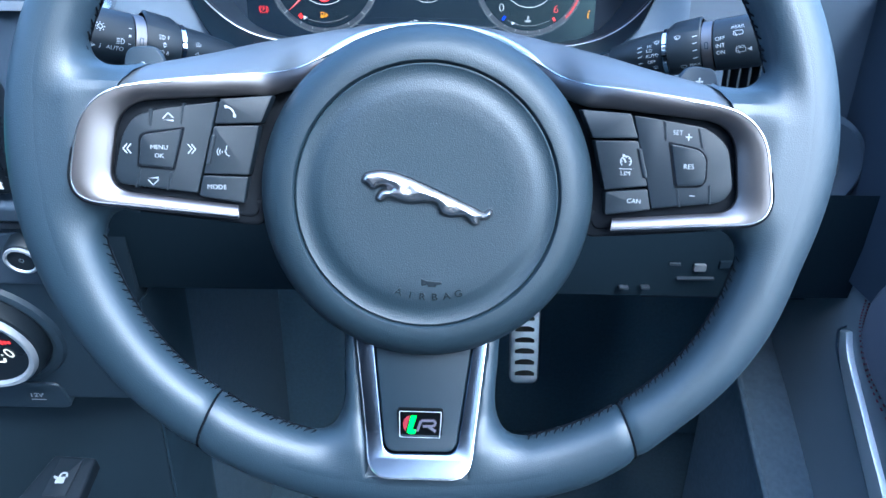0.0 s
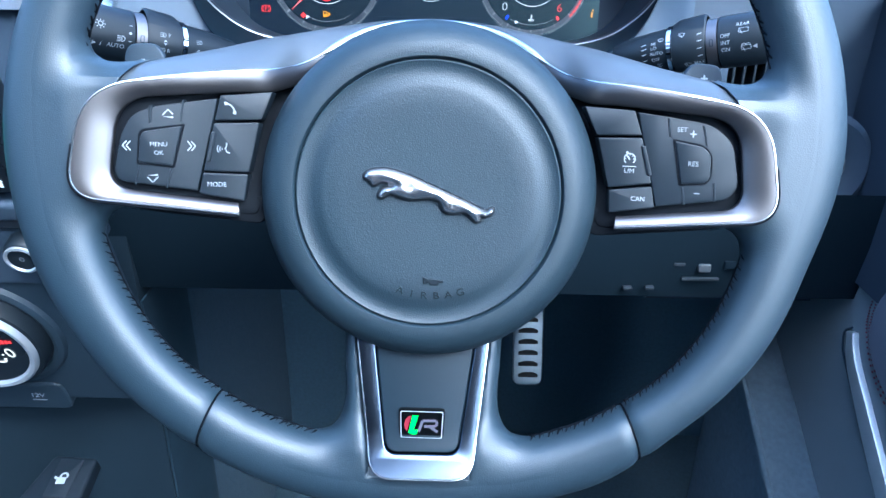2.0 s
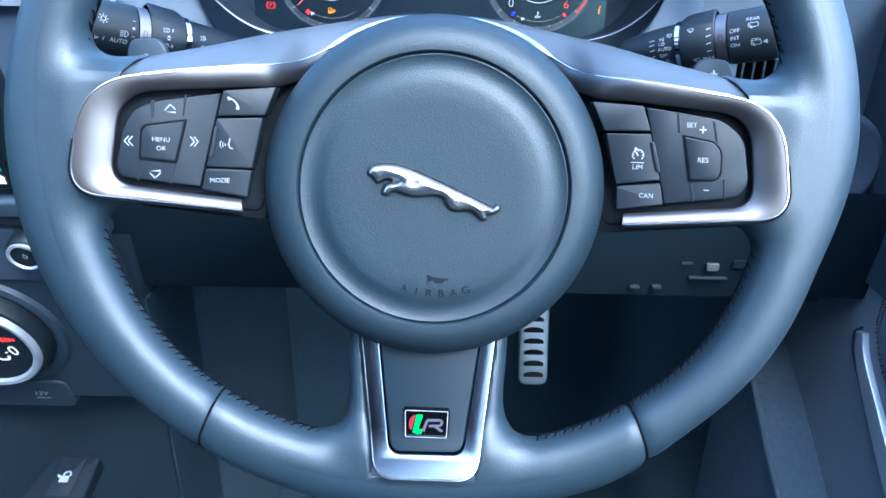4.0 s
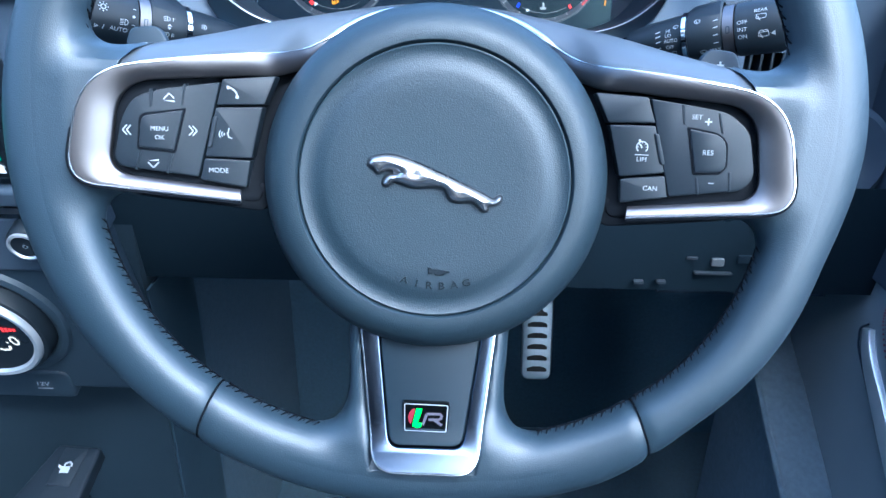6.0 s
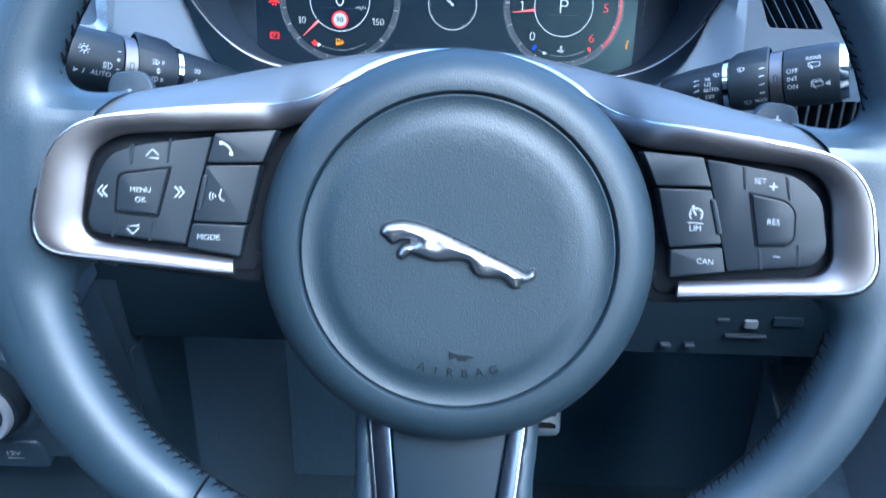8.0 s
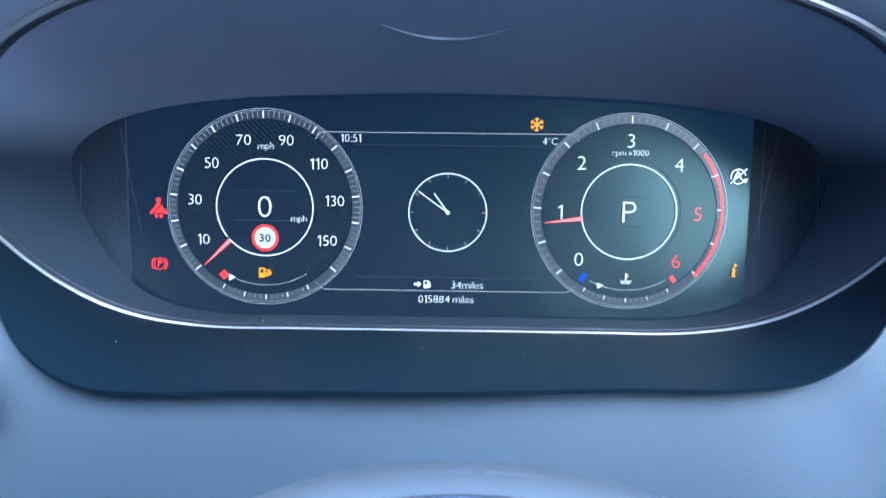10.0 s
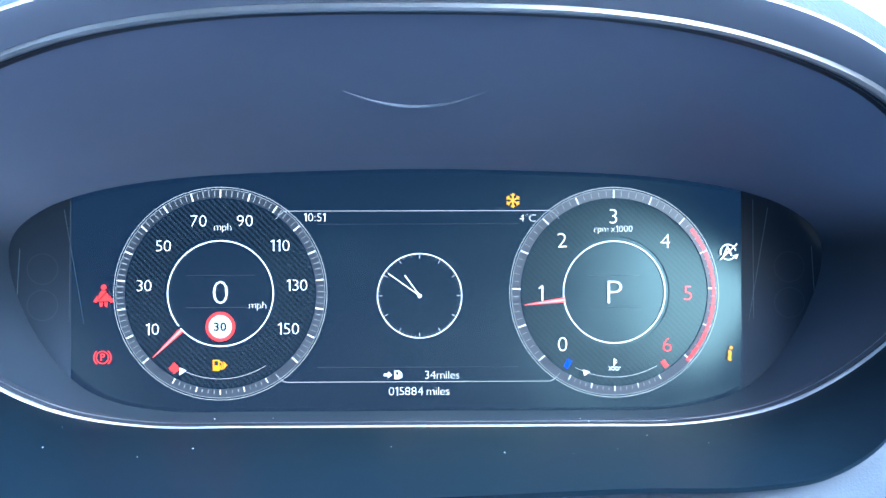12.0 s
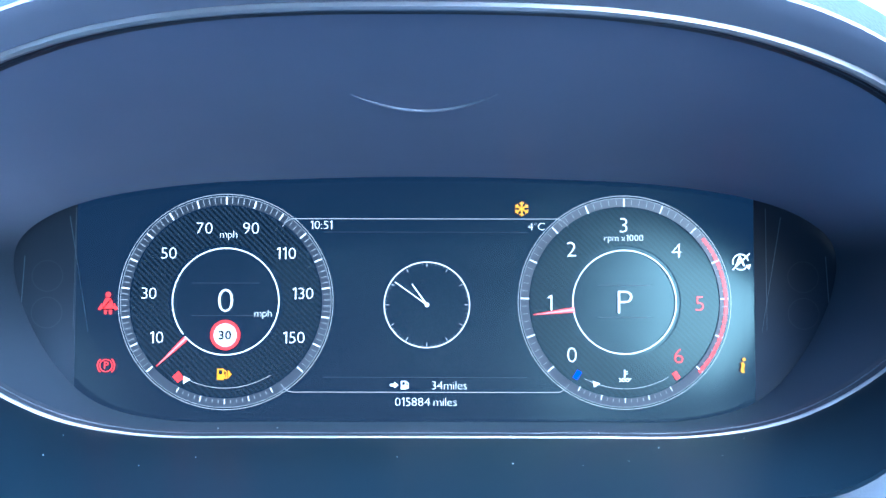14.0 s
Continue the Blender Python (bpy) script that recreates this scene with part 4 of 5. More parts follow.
for side in (1, -1):
    part("leather_wing", leather_patch(.122, .170, -.050, .105, .0010, lambda x, y: wing_inside(x, y, side), lambda x, y: wing_height(x, y, side), side), LEATHER, wheel, "black leather running from the rim onto the spoke")


def button(points, radii, side, depth=-.0012, name="button", base=-.0085):
    o = rounded([(x / 1000, y / 1000 + PAD_LIFT) for x, y in points], radii, 5)
    return part(name, slab(o, base, depth, .0005, 2, lambda u, v: spoke_depth(u, 0)), BUTTON, wheel)


def print_on(bm, material=PRINT, name="button_mark", lift=-.0010, shrink=1.0):
    c = sum((v.co for v in bm.verts), Vector()) / len(bm.verts)
    for v in bm.verts:
        v.co = c + (v.co - c) * shrink
    for v in bm.verts:
        v.co.y += PAD_LIFT
        v.co.z += spoke_depth(v.co.x, 0) + lift
    return bake(bm, name, material, wheel, smooth=False)


PAD_LIFT = .0011
# left pad: four-way rocker, middle key, three side keys
button([(-88.7, 34.4), (-111.6, 30.6), (-121.6, 27.0), (-126.3, 18.8), (-129.2, 3.2), (-127.4, -0.8), (-97.2, -4.2)], [.0008, .004, .004, .004, .003, .002, .0008], -1, -.0014)
gap = rounded([(-.1196, .0206 + PAD_LIFT), (-.1015, .0236 + PAD_LIFT), (-.1058, .0051 + PAD_LIFT), (-.1206, .0062 + PAD_LIFT)], [.003, .001, .001, .001], 5)
part("key_gap", slab(gap, -.006, -.0011, .0002, 1, lambda u, v: spoke_depth(u, 0)), PAD_BLACK, wheel, "dark gap round the middle key")
button([(-118.6, 19.6), (-102.6, 22.6), (-106.4, 6.0), (-119.6, 7.2)], [.003, .001, .001, .001], -1, -.0004, "menu_button")
button([(-87.6, 35.6), (-66.6, 38.0), (-71.3, 26.2), (-90.0, 25.2)], .0008, -1)
button([(-90.3, 24.2), (-72.0, 25.2), (-76.3, 4.0), (-94.5, 4.2)], .0008, -1)
button([(-94.8, 3.4), (-76.6, 3.2), (-78.3, -8.2), (-96.4, -5.4)], .0008, -1)
button([(-91.2, 20.6), (-89.4, 20.6), (-91.7, 8.0), (-93.6, 8.0)], .0007, -1, -.0004, "slider")
for c in ([(-115.5, 30.2), (-113.9, 30.6), (-114.6, 23.5), (-115.6, 23.3)], [(-102.6, 33.0), (-101.6, 33.2), (-102.9, 24.6), (-103.6, 24.6)],
          [(-119.6, 5.8), (-118.8, 5.8), (-120.6, -2.2), (-121.6, -2.0)], [(-107.8, 4.4), (-106.6, 4.4), (-108.6, -3.4), (-109.6, -3.2)]):
    o = [(x / 1000, y / 1000 + PAD_LIFT) for x, y in c]
    part("rocker_ridge", slab(o, -.004, -.0011, .0002, 1, lambda u, v: spoke_depth(u, 0)), BUTTON, wheel)
b = merge(letters("MENU", 0.00176, -.1114, .0147, 0, .0), letters("OK", 0.00176, -.1114, .0112, 0, .0))
print_on(b, lift=.0001)
b = bmesh.new()
stroke(b, [(-.1106, .0264), (-.1080, .0294), (-.1056, .0270)], .0006)
ngon(b, [(-.1104, .0258), (-.1055, .0251), (-.1055, .0260)])
print_on(b, shrink=.82)
b = bmesh.new()
stroke(b, [(-.1168, .0012), (-.1144, -.0014), (-.1118, .0014)], .0006)
ngon(b, [(-.1168, .0020), (-.1118, .0019), (-.1118, .0029)])
print_on(b, shrink=.82)
b = bmesh.new()
for x in (-.1260, -.1242):
    stroke(b, [(x + .0020, .0162), (x, .0138), (x + .0020, .0114)], .0006)
print_on(b, shrink=.82)
b = bmesh.new()
for x in (-.0995, -.0977):
    stroke(b, [(x - .0014, .0168), (x + .0006, .0144), (x - .0014, .0120)], .0006)
print_on(b, shrink=.82)
b = bmesh.new()
handset = [(-.0866 + .0052 * math.cos(radians(a)), .0278 + .0052 * math.sin(radians(a))) for a in range(78, 5, -9)]
stroke(b, handset, .0008)
ngon(b, [(-.0866, .0336), (-.0853, .0336), (-.0850, .0321), (-.0863, .0319)])
ngon(b, [(-.0822, .0292), (-.0807, .0289), (-.0810, .0274), (-.0825, .0277)])
print_on(b, shrink=.82)
b = bmesh.new()
for k, r in enumerate((.0012, .0024, .0036)):
    stroke(b, [(-.0862 - r * math.cos(radians(a)) + .0004, .0136 + r * math.sin(radians(a)) * .8) for a in (-38, -19, 0, 19, 38)], .00045)
stroke(b, [(-.0846, .0168), (-.0850, .0146), (-.0856, .0138), (-.0850, .0134), (-.0850, .0126), (-.0846, .0120), (-.0832, .0116)], .0005)
print_on(b, shrink=.82)
print_on(letters("MODE", 0.00193, -.0892, -.0014, 0, .0))

PAD_LIFT = -.0022
# right pad
button([(86.6, 38.4), (99.1, 36.8), (117.8, 34.0), (126.6, 26.6), (130.0, 9.2), (126.2, 3.4), (96.8, -0.6)], [.0008, .002, .005, .004, .004, .003, .0008], 1, -.0014)
gap = rounded([(.1016, .0280 + PAD_LIFT), (.1148, .0258 + PAD_LIFT), (.1185, .0220 + PAD_LIFT), (.1189, .0123 + PAD_LIFT), (.1167, .0094 + PAD_LIFT), (.1055, .0086 + PAD_LIFT)], [.001, .003, .002, .002, .002, .001], 5)
part("key_gap", slab(gap, -.006, -.0011, .0002, 1, lambda u, v: spoke_depth(u, 0)), PAD_BLACK, wheel, "dark gap round the middle key")
button([(102.6, 27.0), (114.4, 25.0), (117.6, 21.6), (118.0, 12.6), (116.2, 10.2), (106.2, 9.5)], [.001, .002, .002, .002, .002, .001], 1, -.0004, "resume_button")
button([(64.8, 40.2), (85.4, 39.0), (88.9, 28.8), (70.6, 28.4)], .0008, 1)
button([(71.2, 27.4), (89.0, 27.8), (94.2, 8.9), (76.6, 6.5)], .0008, 1)
button([(77.0, 5.6), (94.4, 7.7), (96.2, -1.2), (77.4, -4.2)], .0008, 1)
button([(88.6, 24.6), (90.5, 24.6), (94.0, 12.2), (92.0, 12.2)], .0007, 1, -.0004, "slider")
for c in ([(98.8, 36.4), (100.0, 36.2), (101.0, 28.6), (100.0, 28.8)], [(113.4, 33.6), (114.6, 33.2), (116.4, 25.6), (115.4, 25.8)],
          [(106.6, 7.8), (107.6, 7.8), (109.0, 0.8), (107.8, 0.8)], [(119.6, 10.2), (120.6, 10.6), (121.4, 2.6), (120.4, 2.4)]):
    o = [(x / 1000, y / 1000 + PAD_LIFT) for x, y in c]
    part("rocker_ridge", slab(o, -.004, -.0011, .0002, 1, lambda u, v: spoke_depth(u, 0)), BUTTON, wheel)
print_on(merge(letters("SET", 0.00193, .1052, .0317, 0, .0), letters("+", .0040, .1098, .0298, 0, .01)))
print_on(letters("RES", 0.00202, .1104, .0178, 0, .0), lift=.0001)
b = bmesh.new()
bar(b, (.1118, .0057), (.1146, .0057), .0005)
print_on(b, shrink=.82)
b = bmesh.new()
ring_flat(b, .0845, .0190, .0020, .0024, -50, 230, 24)
bar(b, (.0845, .0186), (.0836, .0202), .0006)
ngon(b, circle(.0834, .0216, .0005, 10))
for a in (0, 45, 90, 135, 180):
    bar(b, (.0845 + .0014 * math.cos(radians(a)), .0190 + .0014 * math.sin(radians(a))), (.0845 + .002 * math.cos(radians(a)), .0190 + .002 * math.sin(radians(a))), .0004)
bar(b, (.0818, .0158), (.0872, .0158), .0003)
print_on(merge(b, letters("LIM", 0.00193, .0846, .0139, 0, .0)))
print_on(letters("CAN", 0.00193, .0889, .0022, 0, .0))

bead_line = spline([(-p[0], p[1], p[2]) for p in TOP_ARM[:0:-1]] + TOP_ARM, 8)
part("arch_bead", tube([Vector(p) + Vector((0, 0, .0008)) for p in bead_line], [.0004 + .0023 * math.exp(-(p[0] / .0500) ** 20) for p in bead_line], 10), STEEL, wheel, "thin polished edge over the spokes and hub")
# satin cover over the spokes and the hub
arm_edge = [(.1430, .0356, -.0014), (.1310, .0388, .0000)] + TOP_ARM[::-1]
arm_rear = [(.1500, .0430, -.0178), (.1380, .0465, -.0200)] + REAR
edge_top = spline(arm_edge + [(-p[0], p[1], p[2]) for p in arm_edge[-2::-1]], 8)
rear_top = spline(arm_rear + [(-p[0], p[1], p[2]) for p in arm_rear[-2::-1]], 8)
swell = [[a * (1 - t) + b * t + np.array((0, .0016, .0007)) * math.sin(math.pi * t) ** .8 for a, b in zip(edge_top, rear_top)] for t in (.04, .12, .25, .4, .55, .7, .85, .95)]
sunk = [a - np.array((0, .0009, .0005)) for a in edge_top]
back_low = [b - np.array((0, .012, .004)) for b in rear_top]
part("arch_cover", loft([sunk] + swell + [rear_top, back_low], closed=False), mat("matt grey arch cover", (0.064, 0.071, 0.080), 0.44, metal=0.3, vary=0.06, scale=30), wheel, "matt grey cover over the spokes and hub")

# hub: padded ring and airbag cover
HUB_AT = Matrix.Translation((.0004, -.0010, 0))
part("hub_pad", lathe([(.0554, -.0040), (.0555, -.0010), (.0563, .0001), (.0600, .0004), (.0640, -.0012), (.0675, -.0042), (.0702, -.0082), (.0722, -.0140), (.0732, -.0210), (.0736, -.0300), (.0748, -.0450), (.0755, -.0620), (.071, -.074)], 128, HUB_AT), HUB_SKIN, wheel, "soft black ring of the hub")
part("airbag_cover", lathe([(0, -.0006), (.020, -.0005), (.036, 0), (.0430, .0003), (.0455, -.0002), (.0478, -.0011), (.0500, -.0015), (.0530, -.0012), (.0544, -.0005), (.0550, -.0009), (.0552, -.0050)], 96, HUB_AT), HUB_SKIN, wheel, "grained black airbag cover")
# Letters and horn are darker than the hub to paint their relief's shade.
LETTERING = mat("moulded hub lettering", (0.0040, 0.0070, 0.0100), 0.6, vary=0.05, spec=0.17)
word, bms = "AIRBAG", []
for k, ch in enumerate(word):
    a = radians(-90 + (k - 2.5) * 6.8)
    bms.append(letters(ch, .0030, .0024 + .0436 * math.cos(a), .0436 * math.sin(a) + .0004, .0006, .018, depth=.0003, turn=math.degrees(a) + 90, stretch=1.15))
bake(merge(*bms), "airbag_lettering", LETTERING, wheel, "raised lettering darkened for its relief shade", smooth=False)
horn = rounded([(-.0008, -.0352), (.0015, -.0362), (.0080, -.0366), (.0080, -.0374), (.0060, -.0376), (.0056, -.0386), (.0022, -.0386), (.0020, -.0376), (-.0006, -.0384)], .0004, 2)
part("horn_mark", slab(horn, -.001, .0010, .0002, 1), LETTERING, wheel, "raised horn mark darkened for its relief shade")

# emblem: a plain long leaping form in chrome
EM = [(-26.4, 5.3), (-25.6, 7.6), (-23.9, 8.7), (-18.1, 9.5), (-10.6, 8.0), (1.8, 3.2), (11.9, -1.1), (20.1, -4.6), (24.3, -6.6), (26.3, -5.1), (27.8, -5.5), (27.4, -7.3), (25.2, -8.9), (22.4, -9.3), (22.4, -10.9), (20.0, -11.4), (15.9, -7.9), (10.2, -8.3), (6.7, -7.1), (4.4, -3.2), (0.2, -2.4), (-6.4, -3.2), (-10.6, -2.5), (-15.5, -1.1), (-18.4, -2.9), (-20.4, -2.0), (-18.6, 1.4), (-14.2, 2.7), (-18.9, 3.6), (-22.4, 2.0), (-24.2, 3.9)]
em = [tuple(p / 1000) for p in spline(EM, 4, closed=True)]
grown = []
for i, p in enumerate(em):
    t = (Vector(em[(i + 1) % len(em)]) - Vector(em[i - 1])).normalized()
    grown.append((p[0] - t.y * .0006 * 1, p[1] + t.x * .0006 * 1))
part("emblem_recess", slab(grown, -.002, .0002, .0001, 1), GLOSS, wheel, "dark recess around the emblem")
em_a = np.array(em)
em_b = np.roll(em_a, -1, axis=0)


def em_inside(x, y):
    """Distance inside the emblem's outline; negative outside."""
    d = em_b - em_a
    t = np.clip(((x - em_a[:, 0]) * d[:, 0] + (y - em_a[:, 1]) * d[:, 1]) / (d ** 2).sum(1), 0, 1)
    near = np.hypot(em_a[:, 0] + t * d[:, 0] - x, em_a[:, 1] + t * d[:, 1] - y).min()
    up = (em_a[:, 1] > y) != (em_b[:, 1] > y)
    cross = x < d[:, 0] * (y - em_a[:, 1]) / np.where(d[:, 1] == 0, 1e-12, d[:, 1]) + em_a[:, 0]
    return near if (up & cross).sum() % 2 else -near


def em_height(x, y):
    k = 1 - min(1.0, max(0.0, em_inside(x, y)) / .0042)
    relief = .00050 * math.sin(x * 420 + y * 150 + .6) + .00030 * math.sin(y * 900 - x * 260)
    return .0004 + .0034 * math.sqrt(1 - k * k) + relief * (1 - k)


part("emblem", leather_patch(-.029, .030, -.0135, .0115, .0006, em_inside, em_height), mat("polished emblem metal", (0.46, 0.445, 0.445), 0.25, metal=0.95, vary=0.05, scale=150, rough_vary=0.05), wheel, "polished chrome leaping emblem")

# lower spoke
low = -.0165


def low_depth(u, v):
    return max(0.0, -v - .062) * .16 + max(0.0, -v - .105) ** 2 * 13


def low_fields(u, v, capped=False):
    deg, r = polar(u, v)
    mid_r, h = smooth_rim(deg)
    d_rim = r - (mid_r - h)
    d_pad = np.interp(-v, [.05, .09, .11, .15], [.0372, .0352, .0350, .0360]) - abs(u)
    return deg, r, mid_r, h, d_rim, blunt(d_rim, min(d_pad, .0075) if capped else d_pad, .020)


def low_inside(u, v):
    deg, r, mid_r, h, d_rim, d = low_fields(u, v)
    return min(d, mid_r + .0015 - r, -.054 - v, .068 - abs(u))


def low_height(u, v):
    deg, r, mid_r, h, d_rim, d = low_fields(u, v, True)
    w = ease(d_rim, -.017, .001)
    crest = (low + low_depth(0, max(v, -.108))) * (1 - w) + rim_crest(deg) * w
    under_trim = min(np.interp(-v, [.06, .1005, .1256], [.0322, .0272, .0238]) - abs(u), v + .1280)
    crest -= .0055 * ease(under_trim, 0, .005)
    over = OVERLAP * (1 - 2 * max(ease(abs(u), .054, .066), ease(r - mid_r, -.004, .0015)))
    return crest - .0004 * (1 - w) - skin(d, .0075 * (1 - w) + h * w) + over


part("lower_spoke", leather_patch(-.069, .069, -.142, -.052, .0012, low_inside, low_height), LEATHER, wheel, "black padded leather of the lower spoke")
u_line = rounded([(-.0302, -.060), (-.0246, -.1005), (-.0212, -.1256), (.0232, -.1254), (.0258, -.1005), (.0295, -.060), (.0242, -.060), (.0174, -.1160), (-.0152, -.1164), (-.0226, -.060)], [.0005, .02, .009, .009, .02, .0005, .0005, .005, .005, .0005], 8)
part("lower_trim", slab(dense(u_line, .0015), -.026, low + .0024, .0006, 3, low_depth), POLISHED, wheel, "polished silver trim on the lower spoke")
outer_u = rounded([(-.0302, -.060), (-.0246, -.1005), (-.0212, -.1256), (.0232, -.1254), (.0258, -.1005), (.0295, -.060)], [.0005, .02, .009, .009, .02, .0005], 8)
run_u = [q for a, b in zip(outer_u, outer_u[1:]) for q in [tuple(Vector(a).lerp(Vector(b), k / 6)) for k in range(6)]]
part("trim_edge", tube([(u, v, low + .0021 + low_depth(u, v)) for u, v in run_u], .00042, 6), STEEL, wheel, "thin bright edge of the lower trim")
i_line = rounded([(-.0223, -.060), (-.0148, -.1159), (.0170, -.1155), (.0239, -.060)], [.0005, .005, .005, .0005], 8)
part("lower_insert", slab(dense(i_line, .004), -.026, low + .0016, .0012, 3, low_depth), mat("matt black insert plastic", (0.0062, 0.0118, 0.0178), 0.5, vary=0.12, scale=40, bump=0.06, bump_scale=2500, spec=0.25), wheel, "matt black insert")
top = low + .0016 + low_depth(0, -.1035)
part("badge_frame", slab(rounded([(-.0096, -.0965), (.0108, -.0965), (.0104, -.1105), (-.0090, -.1105)], .0012, 4), top - .0015, top + .0010, .0002, 1), mat("deep black enamel", (0.0007, 0.001, 0.0014), 0.4, vary=0.1, spec=0.06), wheel, "gloss black badge")
b = bmesh.new()
pts = rounded([(-.0088, -.0974), (.0100, -.0974), (.0096, -.1096), (-.0083, -.1096)], .0008, 3)
stroke(b, pts + [pts[0]], .00038, top + .0013)
bake(b, "badge_edge", mat("satin badge edge", (0.42, 0.44, 0.47), 0.5, metal=0.6, vary=0.05), wheel, smooth=False)
b = bmesh.new()
ngon(b, [(-.0042, -.0992), (-.0052, -.0996), (-.0066, -.1012), (-.0071, -.1032), (-.0068, -.1052), (-.0058, -.1068), (-.0040, -.1000)], top + .0013)
bake(b, "badge_red", mat("red enamel", (0.13, 0.008, 0.016), 0.4), wheel, smooth=False)
b = bmesh.new()
ngon(b, [(-.0036, -.0993), (-.0010, -.0993), (-.0014, -.1010), (-.0028, -.1058), (-.0010, -.1058), (-.0014, -.1078), (-.0030, -.1082), (-.0052, -.1074)], top + .0013)
bake(b, "badge_green", mat("bright green enamel", (0.09, 0.60, 0.035), 0.35), wheel, smooth=False)
b = bmesh.new()
stroke(b, [(-.0006, -.1068), (.0010, -.1016), (.0070, -.1014), (.0076, -.1030), (.0064, -.1040), (.0018, -.1042)], .0012, top + .0014)
stroke(b, [(.0044, -.1042), (.0078, -.1066)], .0013, top + .0014)
bake(b, "badge_shape", mat("grey enamel", (0.065, 0.062, 0.080), 0.5, spec=0.2), wheel, smooth=False)

# each printed mark belongs to the key that carries it
keys = [ob for ob in wheel.children if ob.name.split(".")[0] in ("button", "menu_button")]
for mark in [ob for ob in wheel.children if ob.name.startswith("button_mark")]:
    c = sum((v.co for v in mark.data.vertices), Vector()) / len(mark.data.vertices)
    best = None
    for key in keys:
        xs, ys = [v.co.x for v in key.data.vertices], [v.co.y for v in key.data.vertices]
        if min(xs) < c.x < max(xs) and min(ys) < c.y < max(ys):
            size = (max(xs) - min(xs)) * (max(ys) - min(ys))
            if best is None or size < best[0]:
                best = (size, key)
    if best:
        mark.parent = best[1]

# the wheel's right side is squeezed towards the hub to fit the camera's view
for ob in list(wheel.children_recursive):
    for v in ob.data.vertices:
        if v.co.x > .09:
            v.co.x -= (.05 * (v.co.x - .09) + .03 * max(0.0, v.co.x - .147)) * ease(v.co.y, -.09, -.02)

# shift paddles behind the spokes
for side, mark in ((-1, "-"), (1, "+")):
    o = [(.110, .034), (.1155, .0565), (.1195, .0610), (.1310, .0600), (.1335, .055), (.1335, .034)]
    if side < 0:
        o = [(-.0085 - u, v) for u, v in reversed(o)]
    o = rounded(o, .003, 5)
    pd = part("shift_paddle", slab(o, -.046, -.0425, .0010, 3), CONSOLE, wheel, "black gear shift paddle")
    bake(letters(mark, .0045 if side > 0 else .004, .1245 if side > 0 else -.1330, .0535, -.0423, .03), "paddle_mark", PRINT_GREY, pd, smooth=False)

# ---- steering column and its stalks ----
bm = loft([[(.075 * math.cos(a) * s + .003, y, .690 + dz + .048 * math.sin(a) * s) for a in [2 * math.pi * k / 40 for k in range(40)]]
           for y, s, dz in ((.335, .72, 0), (.345, .95, 0), (.40, 1.0, -.004), (.50, 1.05, -.008))], cap=True)
column = tagged(bake(bm, "steering_column", DARK), "black steering column shroud behind the wheel", "steering column")


def axis_frame(a, b):
    """A frame whose z runs from a to b and whose x faces the driver."""
    a, b = Vector(a), Vector(b)
    z = (b - a).normalized()
    x = Vector((0, -1, .25))
    x = (x - z * x.dot(z)).normalized()
    y = z.cross(x)
    m = Matrix((x, y, z)).transposed().to_4x4()
    m.translation = a
    return m, (b - a).length


def wrap(ob, bm, r, z0, side, a0=0.0, material=PRINT, name="stalk_mark"):
    """Lays flat marks (x along the stalk from z0, y round it) onto a stalk's round skin."""
    for v in bm.verts:
        z = z0 + v.co.x * side
        a = (v.co.y + a0) / r * -side
        rr = r + .0001
        v.co = (rr * math.cos(a), rr * math.sin(a) , z)
    carrier = "stalk_arm" if z0 < .02 else ("collar" if z0 < .04 else "end_knob")
    host = [c for c in ob.children if c.name.startswith(carrier)]
    return bake(bm, name, material, host[0] if host else ob, smooth=False, kind="stuff" if name == "stalk_mark" else "")


def stalk(name, a, b, label, side):
    m, L = axis_frame(a, b)
    ob = thing(name, label, "control stalk", m)
    r = .0128
    part("stalk_arm", lathe([(0, -.012), (.0070, -.012), (.0084, -.009), (.0100, .0), (.0112, .5 * .018), (.0122, .019)], 40), BUTTON, ob)
    part("chrome_ring", lathe([(.0122, .0192), (.0130, .0194), (.0130, .0216), (.0122, .0218)], 40), CHROME, ob, "bright chrome ring")
    crest = []
    for z, q, up in ((.0218, .0122, .0), (.0222, .0128, .0006), (.0255, .0128, .0026), (.0392, .0131, .0034), (.0400, .0126, .0026)):
        ring_ = []
        for k in range(48):
            a = 2 * math.pi * k / 48
            top_ = max(0.0, math.cos(a + side * math.pi / 2)) ** 4
            ring_.append(((q + up * top_) * math.cos(a), (q + up * top_) * math.sin(a), z))
        crest.append(ring_)
    part("collar", loft(crest), BUTTON, ob, "raised black collar")
    bm = bmesh.new()
    stroke(bm, [(-.0008, -.0016), (.0008, -.0016), (.0008, .0016), (-.0008, .0016), (-.0008, -.0016)], .0004)
    wrap(ob, bm, .0135, .0429, side, .0005, CONSOLE, "ring_mark")
    part("chrome_ring", lathe([(.0126, .0400), (.0134, .0403), (.0134, .0455), (.0128, .0458)], 40), SATIN, ob, "satin chrome ring")
    part("end_knob", lathe([(.0128, .0460), (.0136, .0464), (.0140, .066), (.0132, .0690), (.0120, .0695)], 40), BUTTON, ob)
    part("end_cap", lathe([(.0130, .0692), (.0122, .0725), (.0, .0730)], 40), CHROME, ob, "chrome end cap")
    return ob


left_stalk = stalk("indicator_stalk", (-.1160, .406, .7738), (-.1760, .360, .7948), "black indicator and light stalk with chrome rings", -1)
